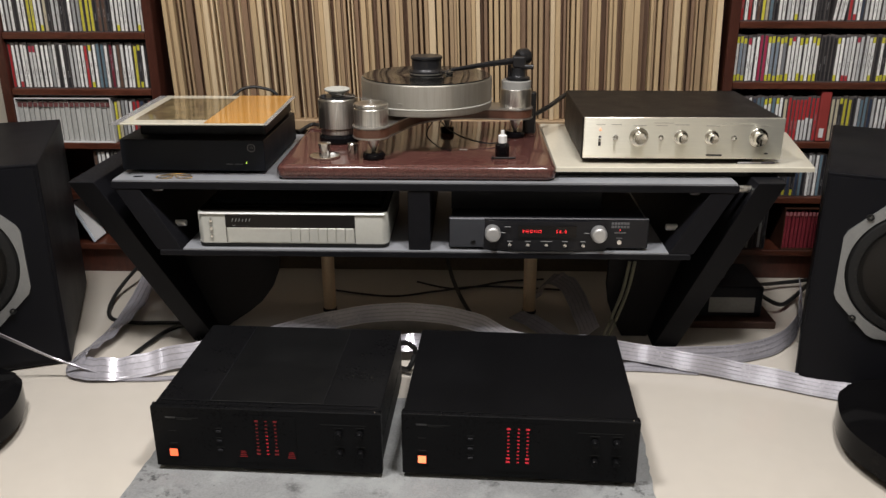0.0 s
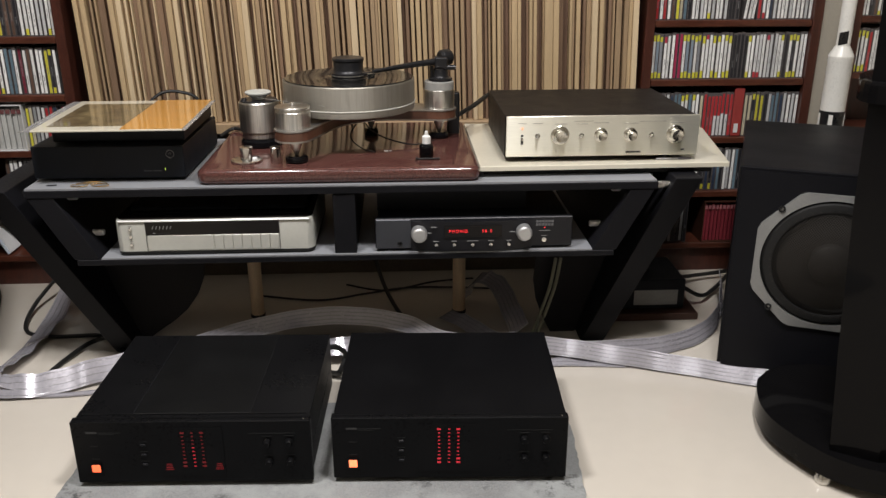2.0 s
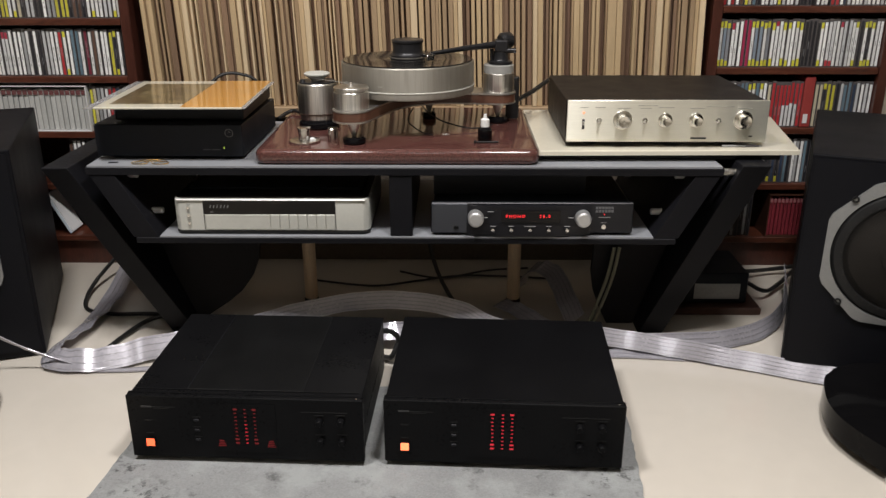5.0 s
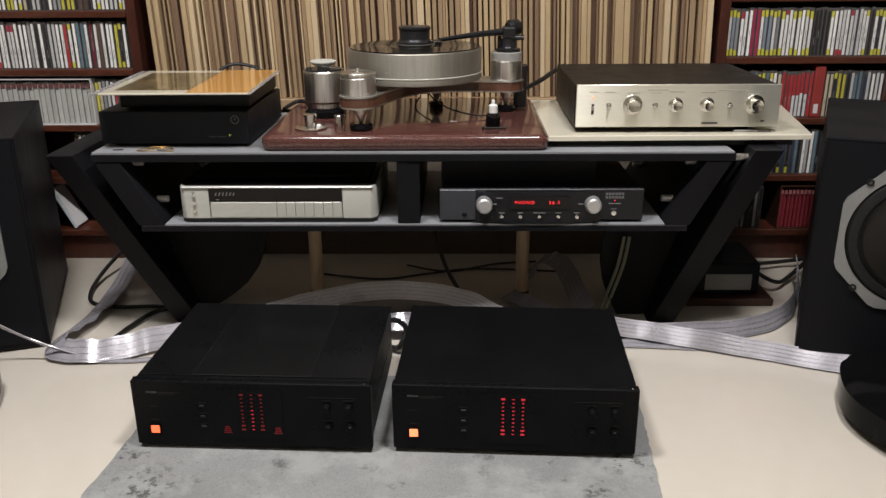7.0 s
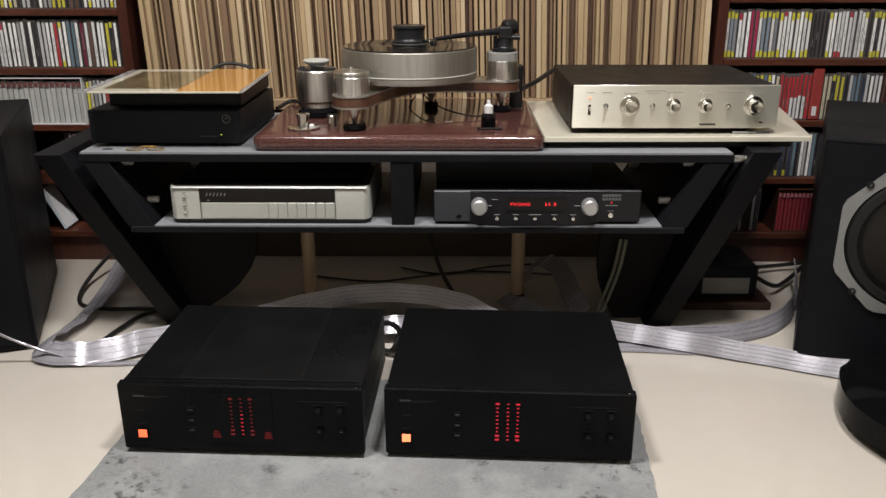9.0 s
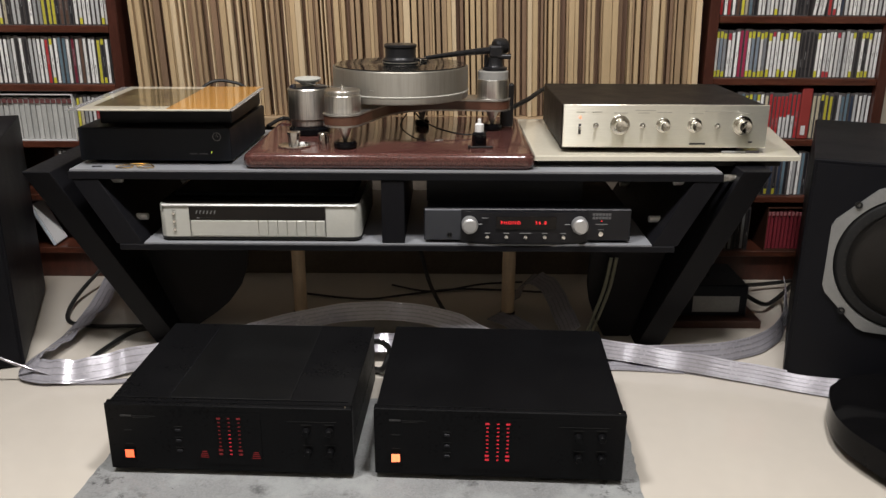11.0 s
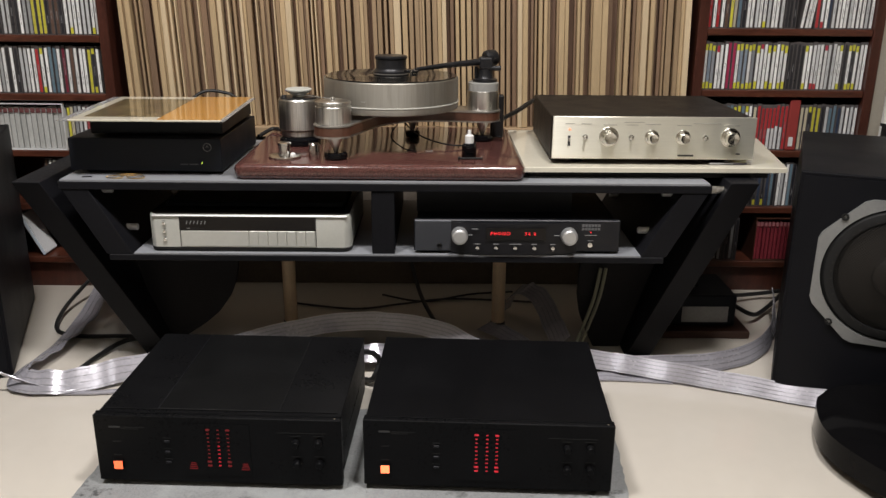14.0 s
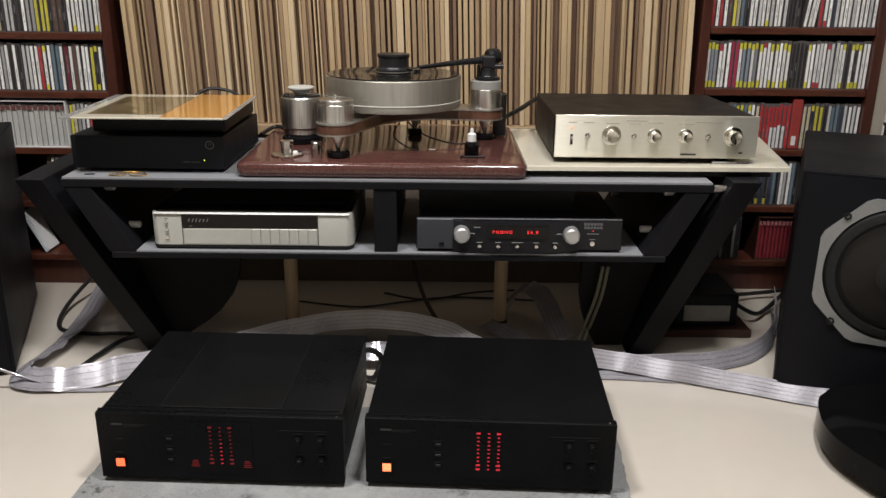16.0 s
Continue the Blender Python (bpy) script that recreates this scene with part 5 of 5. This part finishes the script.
for a in (200, 262, 330, 60, 130):
    b = part("white_patch", box(-0.008, 0.008, -0.0490, -0.0465, 0.455, 0.492), M_RW, t)
    b.matrix_basis = pose(0, 0, 0, 0, 0, a)
part("second_stage", lathe([(0.0472, 0.5002), (0.0472, 0.632), (0.0480, 0.634), (0.0480, 0.642), (0.046, 0.645), (0.0275, 0.668), (0.0, 0.668)], 40), M_RW, t, smooth=True)
bm = bmesh.new()
cols = [[bm.verts.new((r * math.cos(a), r * math.sin(a), z + 0.006 * (i / 8))) for r, z in ((0.0266, 0.669), (0.0272, 0.669), (0.0272, 0.701), (0.0266, 0.701))] for i, a in enumerate(np.linspace(radians(200), radians(275), 9))]
for p, q in zip(cols, cols[1:]):
    for k in range(4):
        bm.faces.new((p[k], p[(k + 1) % 4], q[(k + 1) % 4], q[k]))
bm.faces.new(cols[0])
bm.faces.new(cols[-1])
part("black_patch", bm, M_RB, t)
part("third_stage", lathe([(0.0265, 0.6682), (0.0265, 0.795), (0.0, 0.795)], 32), M_RW, t, smooth=True)
part("upper_band", lathe([(0.0257, 0.7955), (0.0257, 0.815), (0.0, 0.815)], 32), M_RB, t, smooth=True)
part("spacecraft", lathe([(0.0255, 0.8155), (0.025, 0.84), (0.015, 0.89), (0.014, 0.92), (0.003, 0.945), (0.002, 1.0), (0, 1.0)], 32), M_RW, t, smooth=True)

# ---- transformer box on its board ----
tagged(part("wooden_board", box(0.755, 0.985, 2.265, 2.50, 0.0, 0.020, 0.002), M_BOARD), "reddish wooden board lying on the floor", "board")
t = thing("transformer_box", pose(0.78, 2.30, 0.0203), "black transformer box with pale label on board", "transformer")
part("casing", box(0, 0.175, 0, 0.17, 0, 0.085, 0.003), M_DARKBOX, t)
part("label_plate", box(0.035, 0.155, -0.0015, -0.0003, 0.012, 0.055), M_LABELW, t, "pale grey label plate")
part("post", box(0.075, 0.09, 0.06, 0.075, 0.0853, 0.18, 0.002), M_DARKBOX, t)


# ---- ribbon and black cables ----
def ribbon(pts, width, tilt, label, n=10, wires=4):
    """A flat clear cable with conductors; tilt 0 lies flat, 90 stands on edge."""
    line = spline(pts, n)
    t = thing("ribbon_cable", pose(0, 0, 0), label, "ribbon cable", "clear ribbon cables")
    bm, bws = bmesh.new(), [bmesh.new() for _ in range(wires)]
    rows, wrows = [], []
    for i, p in enumerate(line):
        d = (line[min(i + 1, len(line) - 1)] - line[max(i - 1, 0)]).normalized()
        side = d.cross(Vector((0, 0, 1))).normalized()
        tl = radians(tilt[0] + (tilt[1] - tilt[0]) * i / (len(line) - 1) + 3 * math.sin(i * 0.34 + len(line)) + 3.5 * math.sin(i * 0.83 + 2.1 * len(line)))
        across = side * math.cos(tl) + Vector((0, 0, 1)) * math.sin(tl)
        nrm = d.cross(across).normalized()
        if nrm.z < 0:
            nrm = -nrm
        base = p + Vector((0, 0, 1)) * (width / 2 * abs(math.sin(tl)))
        rows.append([bm.verts.new(base + across * (width * f) + nrm * h) for f, h in ((-0.5, 0.0), (0.5, 0.0), (0.5, 0.0014), (-0.5, 0.0014))])
        wrows.append([[bws[k].verts.new(base + across * (width * (k / (wires - 1) * 0.8 - 0.4) + e) + nrm * h) for e, h in ((-0.0013, 0.0004), (0.0013, 0.0004), (0.0010, 0.0020), (-0.0010, 0.0020))] for k in range(wires)])
    for p, q in zip(rows, rows[1:]):
        for k in range(4):
            bm.faces.new((p[k], p[(k + 1) % 4], q[(k + 1) % 4], q[k]))
    bm.faces.new(rows[0])
    bm.faces.new(rows[-1])
    for p, q in zip(wrows, wrows[1:]):
        for bw, a_, b_ in zip(bws, p, q):
            for k in range(4):
                bw.faces.new((a_[k], a_[(k + 1) % 4], b_[(k + 1) % 4], b_[k]))
    part("jacket", bm, M_RIBBON, t, "clear flat plastic jacket", smooth=True)
    for bw in bws:
        part("conductor", bw, M_WIRE, t, smooth=True)
    return t


RL = "clear flat ribbon cable with metal conductors on floor"
ribbon([(0.42, 2.060, 0.022), (0.55, 2.065, 0.016), (0.70, 2.025, 0.008), (0.86, 1.970, 0.004), (1.04, 1.895, 0.003)], 0.044, (-62, -50), RL, wires=5)
ribbon([(0.40, 2.045, 0.003), (0.50, 2.036, 0.003), (0.60, 2.034, 0.003), (0.72, 2.022, 0.002)], 0.032, (-8, -6), RL, wires=3)
ribbon([(1.09, 2.40, 0.05), (1.045, 2.27, 0.012), (0.96, 2.15, 0.004), (0.82, 2.075, 0.003), (0.62, 2.06, 0.003)], 0.045, (78, 62), RL, wires=4)
ribbon([(-0.745, 2.54, 0.09), (-0.752, 2.40, 0.025), (-0.748, 2.24, 0.006), (-0.752, 2.12, 0.006), (-0.764, 2.03, 0.008), (-0.752, 1.972, 0.009), (-0.70, 1.950, 0.008), (-0.62, 1.962, 0.006), (-0.52, 2.006, 0.010), (-0.40, 2.048, 0.016)], 0.056, (-4, -58), RL)
ribbon([(-0.47, 1.960, 0.003), (-0.57, 1.945, 0.003), (-0.68, 1.945, 0.003), (-0.76, 1.965, 0.003)], 0.014, (10, 10), RL, wires=2)
ribbon([(-1.00, 1.83, 0.232), (-0.90, 1.90, 0.142), (-0.78, 1.945, 0.046), (-0.68, 1.945, 0.010)], 0.013, (80, 40), RL, wires=2)
ribbon([(-0.34, 2.065, 0.030), (-0.20, 2.100, 0.060), (-0.05, 2.112, 0.084), (0.08, 2.112, 0.086), (0.20, 2.100, 0.066), (0.27, 2.075, 0.040), (0.36, 2.06, 0.026)], 0.044, (-72, -60), RL, wires=5)
ribbon([(-0.25, 2.06, 0.012), (-0.08, 2.09, 0.018), (0.03, 2.07, 0.030), (0.12, 2.10, 0.022), (0.30, 2.10, 0.012), (0.46, 2.085, 0.02)], 0.046, (-30, -62), RL)
ribbon([(0.36, 2.42, 0.004), (0.385, 2.395, 0.060), (0.415, 2.365, 0.088), (0.450, 2.33, 0.070), (0.475, 2.27, 0.028), (0.488, 2.18, 0.006)], 0.055, (-12, -34), RL, wires=5)
ribbon([(0.300, 2.30, 0.010), (0.335, 2.235, 0.022), (0.385, 2.165, 0.016), (0.44, 2.10, 0.008)], 0.040, (-20, -50), RL)



def cable(pts, r, label, material=M_CABLE):
    ob = part("cable", add_tube(bmesh.new(), spline(pts, 8), r, 8), material, smooth=True)
    return tagged(ob, label, "cable")


M_PALE = mat("pale_yellow_green_sheath", (0.21, 0.21, 0.15), 0.4, vary=0.1)
BC = "black rubber cable lying on the floor"
cable([(-0.80, 2.58, 0.07), (-0.835, 2.42, 0.02), (-0.805, 2.285, 0.006), (-0.72, 2.245, 0.006), (-0.60, 2.245, 0.006), (-0.50, 2.20, 0.006)], 0.0055, BC)
cable([(-0.655, 2.050, 0.005), (-0.635, 2.125, 0.008), (-0.608, 2.190, 0.012), (-0.565, 2.205, 0.018), (-0.525, 2.165, 0.012), (-0.500, 2.105, 0.006)], 0.0060, BC)
cable([(-0.22, 2.48, 0.006), (-0.05, 2.44, 0.006), (0.08, 2.48, 0.006), (0.22, 2.52, 0.006), (0.45, 2.50, 0.006)], 0.0032, BC)
cable([(0.10, 2.60, 0.10), (0.13, 2.48, 0.04), (0.17, 2.36, 0.008), (0.21, 2.24, 0.007)], 0.006, BC)
cable([(0.02, 2.55, 0.006), (0.14, 2.50, 0.006), (0.28, 2.56, 0.006), (0.40, 2.58, 0.006)], 0.003, BC)
cable([(-0.01, 1.962, 0.085), (0.025, 1.985, 0.088), (0.050, 2.000, 0.060), (0.036, 1.985, 0.022), (0.015, 2.010, 0.007)], 0.0065, "black plug lead looping behind the power amplifiers")
cable([(0.96, 2.38, 0.06), (1.02, 2.36, 0.03), (1.08, 2.42, 0.02), (1.16, 2.50, 0.04)], 0.006, BC)
cable([(0.90, 2.48, 0.05), (1.0, 2.50, 0.03), (1.10, 2.54, 0.02), (1.20, 2.55, 0.03)], 0.006, BC)
for off in (0.0, 0.013):
    cable([(0.574 + off, 2.195, 0.215), (0.562 + off, 2.192, 0.140), (0.535 + off, 2.182, 0.060), (0.510 + off, 2.160, 0.0065)], 0.0042, "pale thin cable hanging below the shelf", M_PALE)
cable([(-0.49, 2.42, 0.535), (-0.455, 2.46, 0.580), (-0.425, 2.475, 0.596), (-0.385, 2.48, 0.594), (-0.345, 2.48, 0.575), (-0.31, 2.48, 0.50)], 0.0042, "black cable arching behind the supply unit")
cable([(-0.27, 2.36, 0.50), (-0.24, 2.40, 0.513), (-0.20, 2.36, 0.512), (-0.175, 2.29, 0.518)], 0.005, "black cable leading to the motor pod")
cable([(0.330, 2.36, 0.545), (0.38, 2.42, 0.56), (0.44, 2.50, 0.58), (0.50, 2.53, 0.57), (0.54, 2.46, 0.56)], 0.006, "black arm cable leading to the silver amplifier")
cable([(0.10, 2.30, 0.545), (0.12, 2.25, 0.535), (0.16, 2.22, 0.520), (0.22, 2.20, 0.511), (0.27, 2.24, 0.511)], 0.0018, "thin black arm lead beneath the turntable")
cable([(0.08, 2.28, 0.545), (0.07, 2.20, 0.530), (0.10, 2.16, 0.512), (0.13, 2.14, 0.508)], 0.0015, "thin black arm lead beneath the turntable")
